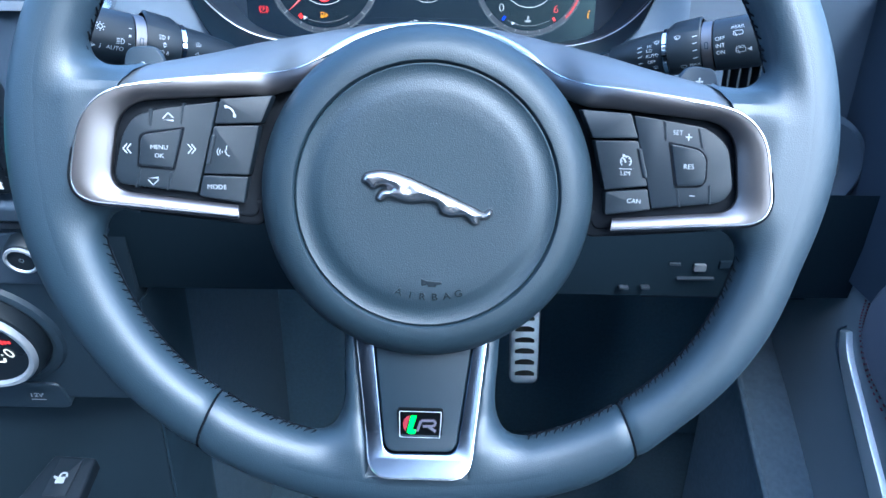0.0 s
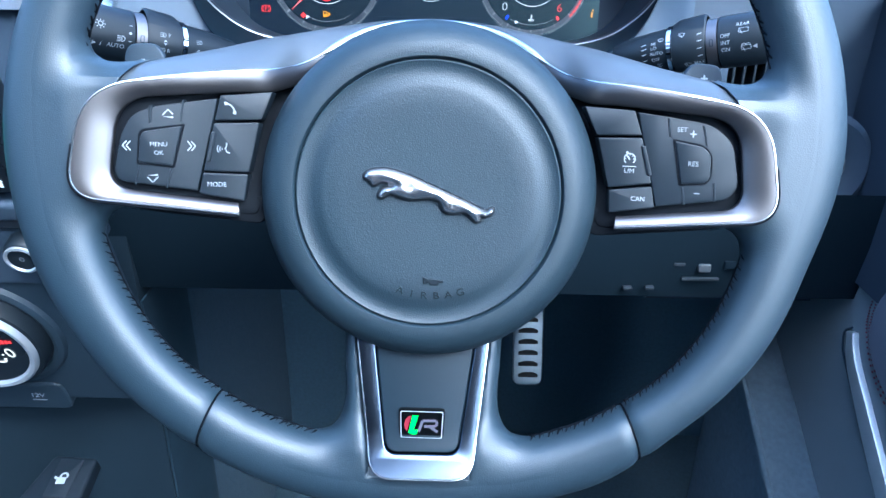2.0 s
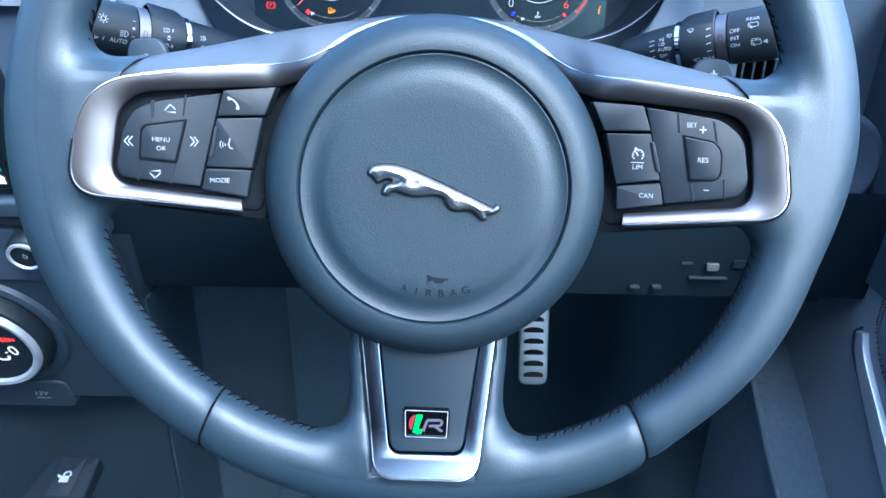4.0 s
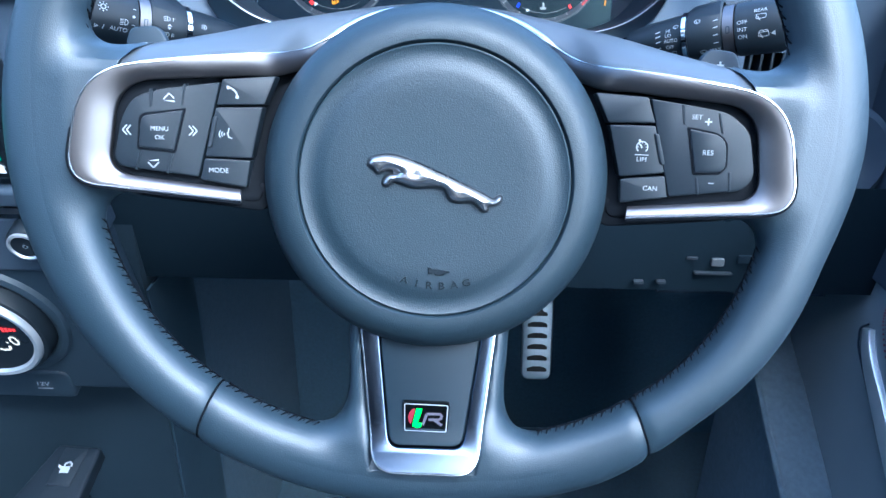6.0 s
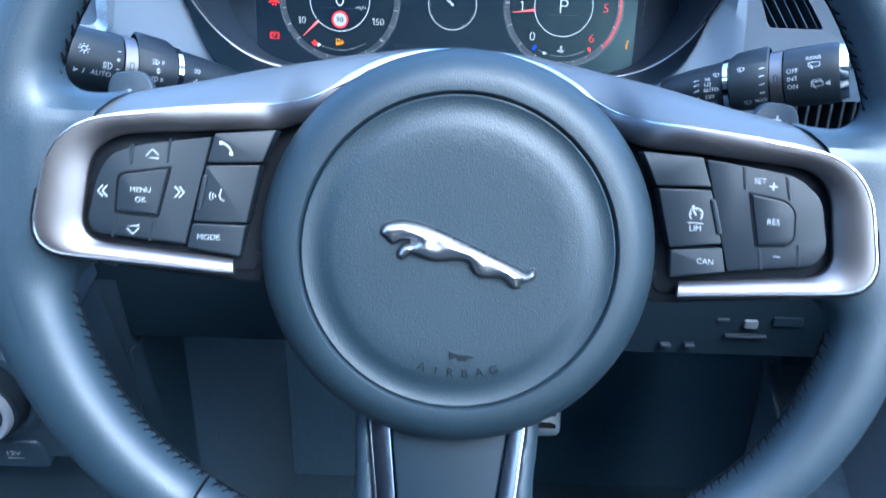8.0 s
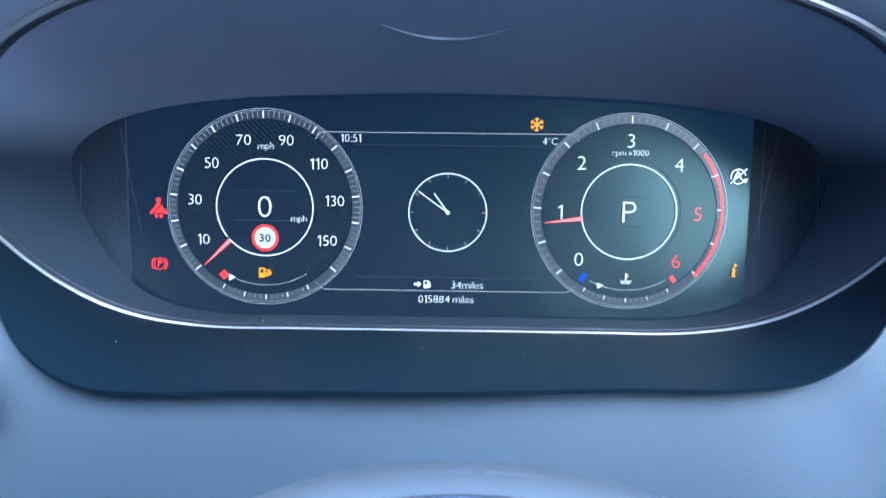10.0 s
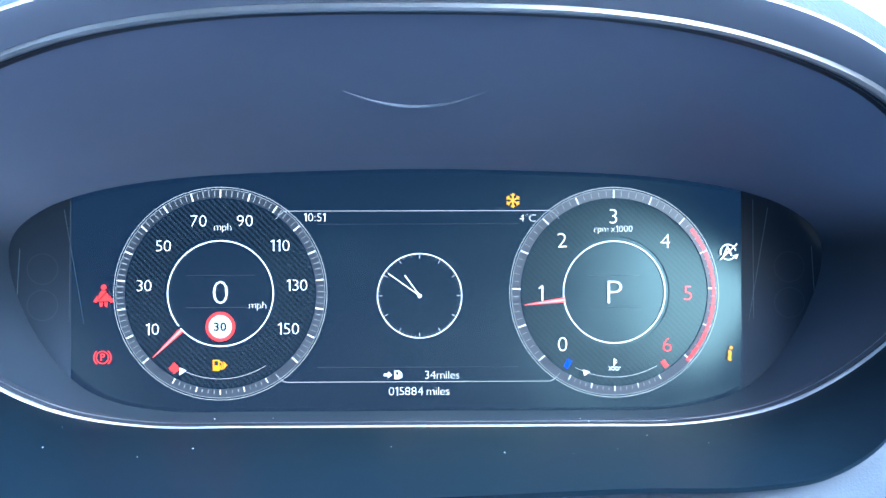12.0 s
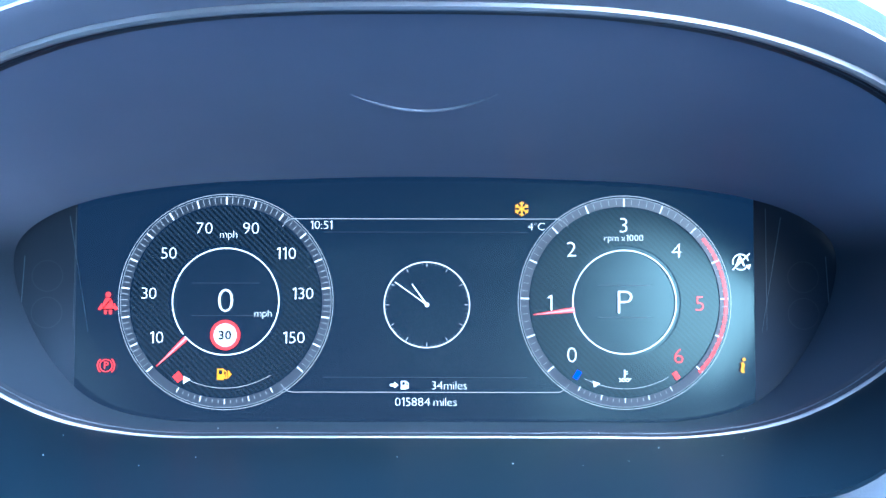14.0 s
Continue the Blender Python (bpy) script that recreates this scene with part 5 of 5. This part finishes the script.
right_stalk = stalk("wiper_stalk", (.1225, .418, .7742), (.1865, .384, .7927), "black wiper stalk with chrome rings", 1)

# ---- marks on the stalks ----
def put_letters(ob, s_, size, r, z, v, side, **k):
    wrap(ob, letters(s_, size, 0, 0, 0, .005, **k), r, z, side, v)


def lamp_mark(b, x, y, s, rays):
    """A headlamp mark: a half disc with rays."""
    pts = [(x + .2 * s, y + .8 * s)] + [(x + .2 * s + .9 * s * math.cos(radians(a)), y + .8 * s * math.sin(radians(a))) for a in range(75, -76, -25)] + [(x + .2 * s, y - .8 * s), (x + .2 * s, y + .8 * s)]
    stroke(b, pts, .22 * s)
    for k in range(rays):
        yy = y + .7 * s - 1.4 * s * k / max(1, rays - 1)
        bar(b, (x - 1.1 * s, yy - .12 * s), (x - .1 * s, yy), .2 * s)


def wiper_mark(b, x, y, s, tilt=0.0):
    """A windscreen mark with its wiper."""
    pts = [(x - s, y + .45 * s), (x, y + .75 * s), (x + s, y + .45 * s), (x + .6 * s, y - .5 * s), (x - .6 * s, y - .5 * s), (x - s, y + .45 * s)]
    stroke(b, pts, .2 * s)
    stroke(b, [(x + .1 * s, y - .9 * s), (x - .35 * s, y + .3 * s)], .22 * s)


ls, rs = left_stalk, right_stalk
b = bmesh.new()
ring_flat(b, 0, 0, .0009, .0013, seg=20)
for k in range(8):
    a = radians(45 * k)
    bar(b, (.0017 * math.cos(a), .0017 * math.sin(a)), (.0024 * math.cos(a), .0024 * math.sin(a)), .0004)
wrap(ls, b, .0139, .0630, -1, .0045)
b = bmesh.new()
ngon(b, circle(0, 0, .0007, 12))
wrap(ls, b, .0137, .0488, -1, .0022)
b = bmesh.new()
lamp_mark(b, 0, 0, .0017, 4)
wrap(ls, b, .0138, .0532, -1, -.0010)
b = bmesh.new()
bar(b, (-.0007, 0), (.0007, 0), .0004)
wrap(ls, b, .0137, .0488, -1, -.0018)
b = bmesh.new()
bar(b, (-.0007, 0), (.0007, 0), .0004)
wrap(ls, b, .0137, .0485, -1, .0060)
put_letters(ls, "AUTO", .0021, .0138, .0553, -.0050, -1)
b = bmesh.new()
ngon(b, [(-.0026, -.0011), (-.0026, .0011), (-.0006, 0)])
wrap(ls, merge(b, letters("i", .0024, .0012, 0, 0, .02, shear=.2)), .0139, .0638, -1, -.0050)
b = bmesh.new()
lamp_mark(b, -.0008, 0, .0014, 3)
wrap(ls, merge(b, letters("F", .0019, .0026, 0, 0, .0)), .0131, .0318, -1, .0046)
b = bmesh.new()
ngon(b, [(-.0011, .0003), (.0011, .0003), (0, .0014)])
ngon(b, [(-.0011, -.0003), (.0011, -.0003), (0, -.0014)])
wrap(ls, b, .0131, .0312, -1, .0008)
b = bmesh.new()
lamp_mark(b, -.0008, 0, .0014, 3)
wrap(ls, merge(b, letters("R", .0019, .0026, 0, 0, .0)), .0131, .0318, -1, -.0032)
b = bmesh.new()
lamp_mark(b, 0, 0, .0013, 3)
wrap(ls, b, .0118, .0130, -1, .0040)
for z, sg in ((.0128, -1), (.0050, 1)):
    b = bmesh.new()
    pts = [(-.0024 * sg, .0013), (0, .0013), (0, .0027), (.0028 * sg, 0), (0, -.0027), (0, -.0013), (-.0024 * sg, -.0013), (-.0024 * sg, .0013)]
    stroke(b, pts, .0004)
    wrap(ls, b, .0117 if z > .01 else .0108, z, -1, -.0026)

put_letters(rs, "REAR", .0019, .0140, .0588, .0082, 1)
for y, w_ in ((.0030, "OFF"), (-.0006, "INT"), (-.0042, "ON")):
    put_letters(rs, w_, .0020, .0138, .0500, y, 1)
b = bmesh.new()
stroke(b, rounded([(-.0024, .0012), (.0024, .0012), (.0024, -.0010), (-.0024, -.0010)], .0006, 2) + [(-.0018, .0012)], .0003)
stroke(b, [(-.0006, -.0018), (-.0016, .0004)], .0004)
wrap(rs, b, .0140, .0590, 1, .0048)
b = bmesh.new()
stroke(b, rounded([(-.0024, .0012), (.0024, .0012), (.0024, -.0010), (-.0024, -.0010)], .0006, 2) + [(-.0018, .0012)], .0003)
stroke(b, [(-.0006, -.0018), (-.0016, .0004)], .0004)
for x in (-.0010, .0010):
    ring_flat(b, x, .0010, .0010, .0013, 0, 180, 10)
ngon(b, [(.0032, 0), (.0054, .0012), (.0054, -.0012)])
wrap(rs, b, .0140, .0600, 1, -.0042)
b = bmesh.new()
wiper_mark(b, 0, 0, .0016)
wrap(rs, b, .0131, .0278, 1, .0072)
b = bmesh.new()
wiper_mark(b, 0, 0, .0017)
wrap(rs, b, .0131, .0300, 1, -.0098)
put_letters(rs, "MIN", .0017, .0132, .0352, .0094, 1)
put_letters(rs, "MAX", .0019, .0132, .0362, -.0092, 1)
for v in (.0064, .0026, -.0012, -.0052):
    b = bmesh.new()
    bar(b, (-.0012, -.0001), (.0012, .0003), .0005)
    wrap(rs, b, .0132, .0370, 1, v)
for v, w_ in ((.0044, "HI"), (.0020, "LO"), (-.0008, "AUTO"), (-.0042, "OFF")):
    put_letters(rs, w_, .0018, .0123, .0112 + .0007 * len(w_), v, 1)
    b = bmesh.new()
    bar(b, (-.0013, -.0002), (.0013, .0004), .0005)
    wrap(rs, b, .0112, .0070, 1, v)
b = bmesh.new()
wiper_mark(b, 0, 0, .0014)
wrap(rs, b, .0121, .0165, 1, .0062)
b = bmesh.new()
wiper_mark(b, 0, 0, .0014)
wrap(rs, b, .0118, .0150, 1, -.0078)

# ---- pedal ----
pm = Matrix.Translation((.121, .742, .343)) @ pose(0, 0, 0, 62, 0, 0)
pedal = thing("brake_pedal", "brushed steel pedal with black rubber slots", "pedal", pm)
part("pedal_plate", slab(rounded([(-.019, -.030), (.017, -.030), (.020, .090), (-.018, .090)], .011, 6), -.006, 0, .002, 3), PEDAL_STEEL, pedal)
for k in range(8):
    y = -.018 + k * .0135
    part("rubber_slot", slab(rounded([(-.0125, y - .0022), (.0115, y - .0022), (.0115, y + .0018), (.005, y + .0042), (-.005, y + .0042), (-.0125, y + .0018)], .001, 2), -.002, .0012, .0006, 1), RUBBER, pedal)
part("pedal_arm", tube([(0, .05, -.004), (0, .12, -.03), (0, .24, -.10), (0, .30, -.26)], .008, 10), RUBBER, pedal)


def plane_frame(o, up, normal):
    """A frame at o with x to the right, y along up and z along normal."""
    z = Vector(normal).normalized()
    y = Vector(up)
    y = (y - z * y.dot(z)).normalized()
    x = y.cross(z)
    m = Matrix((x, y, z)).transposed().to_4x4()
    m.translation = o
    return m


# ---- centre stack: screen, air panel, dial, socket, console switch ----
ST_N, ST_UP = (0, -1, -.333), (0, -.333, 1)
stack = plane_frame((-.32, .406, .583), ST_UP, ST_N)
setting("console", box(-.62, -.215, .47, .56, .10, .70), mat("black console side plastic", (0.010, 0.0175, 0.025), 0.6, vary=0.15, scale=14, spec=0.25), "black centre console side", "console")


# Thin sheet added over the console's side to lift its shade.
setting("trim_console_side", box(-.2148, -.2130, .472, .56, .10, .575), mat("dark console flank", (0.016, 0.029, 0.042), 0.7, vary=0.2, scale=30, spec=0.2), "sheet added to lighten the flank of the console", "console")


def rect(x0, x1, y0, y1, r=.003, seg=4):
    return rounded([(x0, y0), (x1, y0), (x1, y1), (x0, y1)], r, seg)


ob = thing("air_control_panel", "dark panel of air controls on the centre stack", "control panel", stack)
part("panel_face", slab(rect(-.20, .108, -.075, .052, .006), -.05, -.004, .002, 3), CONSOLE, ob)
part("panel_strip", slab(rect(-.20, .112, .053, .097, .004), -.05, -.001, .0015, 3), DASH, ob, "slim upper strip")
part("chrome_strip", slab(rect(-.20, .120, .1030, .1080, .001), -.05, .002, .001, 3), SATIN, ob, "thin satin chrome strip")
part("ledge", slab(rect(-.20, .118, .1090, .1220, .003), -.05, .004, .003, 3), DASH, ob, "padded ledge under the screen")

ob = thing("centre_touchscreen", "lit touchscreen showing a green map", "touchscreen", stack @ Matrix.Translation((0, .135, .002)))
part("screen_frame", slab(rect(-.20, .100, -.006, .108, .006), -.03, 0, .0015, 3), GLOSS, ob, "gloss black screen frame")
bake((lambda b: (ngon(b, rect(-.195, .0965, .0070, .0500, .001), .0004), b)[1])(bmesh.new()), "map_view", GREEN_GLOW, ob, "green map view", smooth=False)
bake((lambda b: (ngon(b, rect(-.195, .094, .0510, .0990, .001), .0004), b)[1])(bmesh.new()), "upper_view", glow("lit dark blue view", (0.10, 0.22, 0.5), 0.05), ob, "dark blue view", smooth=False)
b = bmesh.new()
bar(b, (.070, .060), (.090, .060), .003, .0008)
bake(b, "text_bar", WHITE_GLOW, ob, smooth=False)
b = bmesh.new()
ngon(b, [(.0900, .0028), (.0935, .0062), (.0970, .0028)], .0008)
ngon(b, [(.0910, -.0012), (.0960, -.0012), (.0960, .0028), (.0910, .0028)], .0008)
bake(b, "home_symbol", WHITE_GLOW, ob, smooth=False)
part("top_strip", slab(rect(-.20, .100, .1085, .124, .003), -.03, .004, .002, 3), SATIN, ob, "satin silver strip above the screen")

pk = thing("power_knob", "small round black knob with a chrome ring", "knob", stack @ Matrix.Translation((.0902, .0862, -.001)))
part("knob_body", lathe([(.0118, 0), (.0115, .009), (.0105, .0105), (.0098, .0108)], 48), BUTTON, pk)
part("chrome_ring", lathe([(.0099, .0100), (.0098, .0125), (.0085, .0128), (.0078, .0118)], 48), RING_SATIN, pk, "satin chrome ring")
part("knob_face", lathe([(.0079, .0115), (.0040, .0112), (0, .0111)], 40), BUTTON, pk)
b = bmesh.new()
ring_flat(b, 0, 0, .0011, .0015, 120, 420, 20, .0114)
bar(b, (0, .0006), (0, .0021), .0004, .0115)
bake(b, "power_mark", PRINT_GREY, pk, smooth=False)

dl = thing("climate_dial", "round climate dial with a lit centre and satin ring", "dial", stack @ Matrix.Translation((.0250, .0008, -.004)))
part("dial_surround", lathe([(.0540, 0), (.0525, .0030), (.0490, .0042), (.0460, .0030), (.0445, -.001)], 72), CONSOLE, dl, "moulded surround")
part("dial_collar", lathe([(.0446, 0), (.0441, .0095), (.0428, .0122), (.0405, .0128)], 72), BUTTON, dl)
part("satin_ring", lathe([(.0406, .011), (.0402, .0152), (.0388, .0168), (.0362, .0164), (.0346, .0142)], 72), RING_SATIN, dl, "satin silver ring")
part("dial_face", lathe([(.0348, .0143), (.0, .0143)], 48), GLOSS, dl, "gloss black face")
WARM_GLOW = glow("lit warm white mark", (1.0, 0.85, 0.65), 0.16)
bake(merge(letters("8", .0092, .0112, .0014, .0148, turn=12), letters(".", .0092, .0172, -.0014, .0148, turn=12), letters("0", .0092, .0233, -.0030, .0148, turn=12)), "temperature", WARM_GLOW, dl, smooth=False)
b = bmesh.new()
for k in range(4):
    bar(b, (.0190 + k * .0025, .0088), (.0210 + k * .0025, .0088), .0048 - .0007 * k, .0148)
bake(b, "heat_mark", RED_GLOW, dl, smooth=False)
b = bmesh.new()
stroke(b, [(.0180, -.0080), (.0172, -.0118), (.0125, -.0124), (.0105, -.0112)], .0018, .0148)
bake(b, "seat_mark", WARM_GLOW, dl, smooth=False)

sk = thing("socket_cover", "dark rounded cover of a power socket", "socket", stack @ Matrix.Translation((.036, -.0700, -.002)))
part("cover", slab(rect(-.055, .022, -.016, .015, .007), -.02, 0, .002, 3), CONSOLE, sk)
bake(letters("12V", .0046, 0, .0012, .0002, .02, shear=.2), "socket_mark", PRINT_GREY, sk, smooth=False)
b = bmesh.new()
bar(b, (-.005, -.0042), (.006, -.0042), .0010, .0002)
bake(b, "socket_bar", PRINT_GREY, sk, smooth=False)

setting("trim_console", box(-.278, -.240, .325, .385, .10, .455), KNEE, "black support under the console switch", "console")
setting("trim_tunnel", box(-.235, -.2152, .562, .898, .10, .64), TUNNEL, "dark carpeted side of the centre tunnel", "console")
PLATE = mat("black console plate", (0.0045, 0.0075, 0.0115), 0.6, vary=0.15, scale=20, spec=0.2)
cs = thing("console_switch", "black console switch with a white fuel flap mark", "switch", plane_frame((-.2515, .3775, .488), (0, 1, .3), (0, -.3, 1)))
part("switch_plate", slab(rounded([(-.036, -.060), (.021, -.060), (.0222, .017), (-.0085, .019)], .003, 4), -.012, -.0012, .0025, 3), PLATE, cs, "sloping dark plate")
part("switch_key", slab(rounded([(-.0044, -.0133), (.0118, -.0138), (.0140, .0146), (-.0026, .0156)], .0012, 4), -.008, -.0004, .0007, 2), BUTTON, cs)
b = bmesh.new()
ngon(b, [(.0010, -.0044), (.0072, -.0044), (.0072, .0006), (.0010, .0006)], .0000)
ring_flat(b, .0052, .0014, .0017, .0030, -20, 200, 16, .0000)
ngon(b, [(-.0012, .0018), (.0012, .0004), (.0006, -.0012), (-.0014, .0002)], .0000)
bake(b, "fuel_flap_mark", PRINT, cs, smooth=False)

# ---- vents and buttons on the dash face ----
vent = thing("side_air_vent", "dark air vent with slanted slats beside the instruments", "air vent", plane_frame((.218, .512, .803), (0, .12, 1), (0, -1, .12)))


def frame_slab(outer_, inner_, w0, w1, bevel=.001):
    """A flat frame between two outlines with as many points."""
    rings = []
    for o_, d, w in ((outer_, 0, w0), (outer_, 0, w1 - bevel), (outer_, .35, w1)):
        rings.append([(p[0] + (q[0] - p[0]) * d * .2, p[1] + (q[1] - p[1]) * d * .2, w) for p, q in zip(outer_, inner_)])
    rings.append([(q[0], q[1], w1 - bevel * .5) for q in inner_])
    rings.append([(q[0], q[1], w0) for q in inner_])
    return loft(rings)


hole = rounded([(-.031, .0145), (-.022, -.0062), (.012, -.0066), (-.003, .0140)], .003, 4)
edge_o = rounded([(-.053, .025), (-.041, -.024), (.052, -.024), (.052, .025)], .006, 4)
# Darker copy of the dash plastic; the panel's shade is in its colour.
DASH_SHADED = mat("dark grained vent panel", (0.019, 0.028, 0.043), 0.6, vary=0.12, scale=12, bump=0.10, bump_scale=1500, grain="leather", spec=0.35)
part("vent_panel", frame_slab(edge_o, hole, -.030, .0, .002), DASH_SHADED, vent, "grey moulded panel around the vent")
part("vent_back", slab(hole, -.032, -.026, .0005, 1), GLOSS, vent, "dark vent throat")
for k in range(6):
    x = -.0365 + k * .0062
    part("slat", slab(rounded([(x, .0145), (x + .0008, .0145), (x + .0150, -.0062), (x + .0142, -.0062)], .0002, 1), -.022, -.003, .0003, 1), DASH, vent)
low_vent = thing("lower_air_vent", "dark air vent with upright slats beside the column", "air vent", plane_frame((.240, .515, .728), (0, .05, 1), (0, -1, .05)))
hole2 = rect(-.026, .030, -.034, .024, .003)
part("vent_frame", frame_slab(rect(-.066, .040, -.048, .046, .005), hole2, -.03, .0, .002), DASH, low_vent)
part("vent_back", slab(hole2, -.032, -.026, .0005, 1), GLOSS, low_vent)
for k in range(7):
    x = -.022 + k * .0075
    part("slat", slab(rect(x, x + .0018, -.034, .024, .0004, 1), -.024, -.002, .0004, 1), BUTTON, low_vent)

cv = thing("centre_air_vent", "centre air vent in a bright chrome frame", "air vent", plane_frame((-.256, .500, .828), (0, .1, 1), (0, -1, .1)))
part("chrome_frame", frame_slab(rect(-.060, .052, -.046, .046, .010, 6), rect(-.054, .0445, -.0395, .040, .006, 6), -.03, .004, .003), STEEL, cv, "bright satin chrome frame")
part("vent_back", slab(rect(-.055, .046, -.041, .041, .005), -.032, -.02, .0005, 1), GLOSS, cv)
for k in range(4):
    y = -.030 + k * .019
    part("slat", slab(rect(-.054, .045, y, y + .0030, .0006, 1), -.018, -.003, .001, 2), BUTTON, cv)
part("slat_divider", slab(rect(.018, .0215, -.040, .040, .0006, 1), -.018, -.001, .001, 2), BUTTON, cv)

sb = thing("start_button", "round start button with a satin ring on the dash", "button", plane_frame((-.160, .4835, .757), (0, .12, 1), (0, -1, .12)))
part("satin_ring", lathe([(.0150, -.004), (.0150, .002), (.0138, .0034), (.0120, .0032), (.0112, .001)], 48), SATIN, sb, "satin silver ring")
part("button_face", lathe([(.0113, .0012), (.006, .0018), (0, .0020)], 40), BUTTON, sb)

rk = thing("light_switch", "round black light switch with a chrome crescent", "switch", plane_frame((.286, .505, .682), (0, .1, 1), (0, -1, .1)))
part("switch_surround", lathe([(.040, -.01), (.039, .004), (.034, .008), (.024, .006), (.018, .002)], 56), DASH, rk)
part("chrome_ring", lathe([(.0180, .002), (.0176, .008), (.0165, .009), (.0155, .008)], 56), SATIN, rk, "chrome ring")
part("switch_face", lathe([(.0157, .008), (.006, .0088), (0, .009)], 40), BUTTON, rk)

# ---- small fittings on the knee panel ----
DULL = mat("dull grey plastic", (0.016, 0.020, 0.026), 0.5, spec=0.3)
kp = thing("knee_panel_catch", "small pale catch and slots on the knee panel", "catch", plane_frame((.206, .4715, .6085), (0, 0, 1), (0, -1, 0)))
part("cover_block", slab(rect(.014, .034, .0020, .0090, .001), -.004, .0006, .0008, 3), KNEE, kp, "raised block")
part("catch", slab(rect(-.0045, .0045, .0, .0060, .0015), -.004, .0012, .0006, 3), mat("pale catch plastic", (0.055, 0.062, 0.070), 0.5), kp, "pale catch")
part("slot_bar", slab(rect(-.015, .0125, -.0075, -.0060, .0005), -.004, .0004, .0002, 2), DULL, kp, "thin bright bar")
part("clip", slab(rect(-.0225, -.0145, .0045, .0065, .0005), -.004, .0004, .0002, 2), DULL, kp)
part("clip", slab(rect(-.0575, -.0505, -.0165, -.0145, .0005), -.004, .0004, .0002, 2), DULL, kp)
part("clip", slab(rect(-.041, -.0345, -.0160, -.0140, .0005), -.004, .0004, .0002, 2), DULL, kp)

# ---- the driver's door ----
door = setting("door_1", merge(box(.326, .345, -.75, .60, .10, .70), box(.326, .345, .22, .60, .7001, .80)), DOOR_CARD, "dark driver's door card with a chrome strip and red stitching", "door")
DOOR = Matrix(((0, 0, -1, .326), (1, 0, 0, 0), (0, 1, 0, 0), (0, 0, 0, 1)))


def on_door(name, bm, material, label=""):
    bm.transform(DOOR)
    bmesh.ops.recalc_face_normals(bm, faces=bm.faces)
    return part(name, bm, material, door, label)


strip = spline([(.464, .5635), (.461, .556), (.457, .549), (.449, .540), (.433, .527), (.404, .504), (.360, .471)], 6)
side_a, side_b = [], []
for k, q in enumerate(strip):
    t = Vector(strip[min(k + 1, len(strip) - 1)] - strip[max(k - 1, 0)]).normalized()
    h = .0042 + .0050 * k / len(strip)
    side_a.append((q[0] - t.y * h, q[1] + t.x * h))
    side_b.append((q[0] + t.y * h, q[1] - t.x * h))
on_door("chrome_strip", slab(side_a + side_b[::-1], -.004, .005, .0012, 2), mat("satin door chrome", (0.75, 0.78, 0.8), 0.5, metal=0.85, vary=0.05), "bright curved chrome strip")
thin = spline([(.468, .565), (.4755, .557), (.474, .548), (.470, .541), (.458, .531), (.436, .514), (.394, .483), (.35, .450)], 6)
bm = tube([(q[0], q[1], .001) for q in thin], .0008, 6)
on_door("trim_line", bm, DASH, "thin raised line")
pad = [tuple(p) for p in spline([(.430, .628), (.442, .606), (.4445, .588), (.4415, .573), (.426, .557), (.395, .545), (.30, .525)], 6)] + [(.20, .52), (.20, .70), (.34, .70), (.40, .665)]
on_door("arm_pad", slab(dense(pad, .006), -.004, .007, .006, 6), mat("grey padded leather", (0.15, 0.155, 0.19), 0.45, vary=0.15, scale=20, bump=0.3, bump_scale=1300, grain="leather"), "padded grey leather door pad")
for off in (.0030, .0075):
    line = spline([(.432 + off, .632), (.4445 + off, .607), (.447 + off, .588), (.444 + off * .9, .572), (.428 + off * .5, .5545 - off * .5), (.395 + off * .2, .5425 - off), (.31, .524 - off)], 14)
    bms = []
    for k in range(0, len(line) - 2, 2):
        a, c = line[k], line[k] * .35 + line[k + 1] * .65
        bms.append(tube([(a[0], a[1], .0012), (c[0], c[1], .0012)], .0006, 5))
    ob = on_door("stitching", merge(*bms), RED_THREAD, "row of red stitches")
    tagged(ob, kind="stuff")
# Dark sheet laid over the upper door stands in for shade.
setting("trim_door_top", box(.3215, .3258, .23, .598, .60, .798), mat("dark upper door trim", (0.030, 0.040, 0.058), 0.6, vary=0.15, scale=14, bump=0.12, bump_scale=1500, spec=0.3), "dark sheet over the upper door, put there as shade", "door")
setting("trim_sill", tube([(.285, .60, .505), (.285, .523, .464), (.285, .442, .415), (.285, .30, .33)], .003, 8), SILL, "thin raised edge of the door sill", "sill")

kick = [(.60, .503), (.523, .462), (.442, .413), (.30, .328), (.10, .21), (.10, .11), (.60, .11)]
bm = slab(rounded(kick, .002, 2), 0, .040, .003, 3)
bm.transform(DOOR)
bmesh.ops.recalc_face_normals(bm, faces=bm.faces)
setting("trim_kick", bm, SILL, "dark carpeted side of the footwell below the sill", "sill")

# ---- edge of the driver's seat ----
bm = loft([[(.232 + .075 * math.cos(a) * q, y, .500 + .070 * math.sin(a) * q + dz) for a in [2 * math.pi * k / 32 for k in range(32)]]
           for y, q, dz in ((.225, .25, -.01), (.218, .62, -.004), (.20, .86, 0), (.16, 1.0, 0), (.05, 1.05, .0), (-.2, 1.05, 0))], cap=True)
tagged(bake(bm, "seat_bolster", LEATHER), "grey leather bolster at the seat's front edge", "car seat")
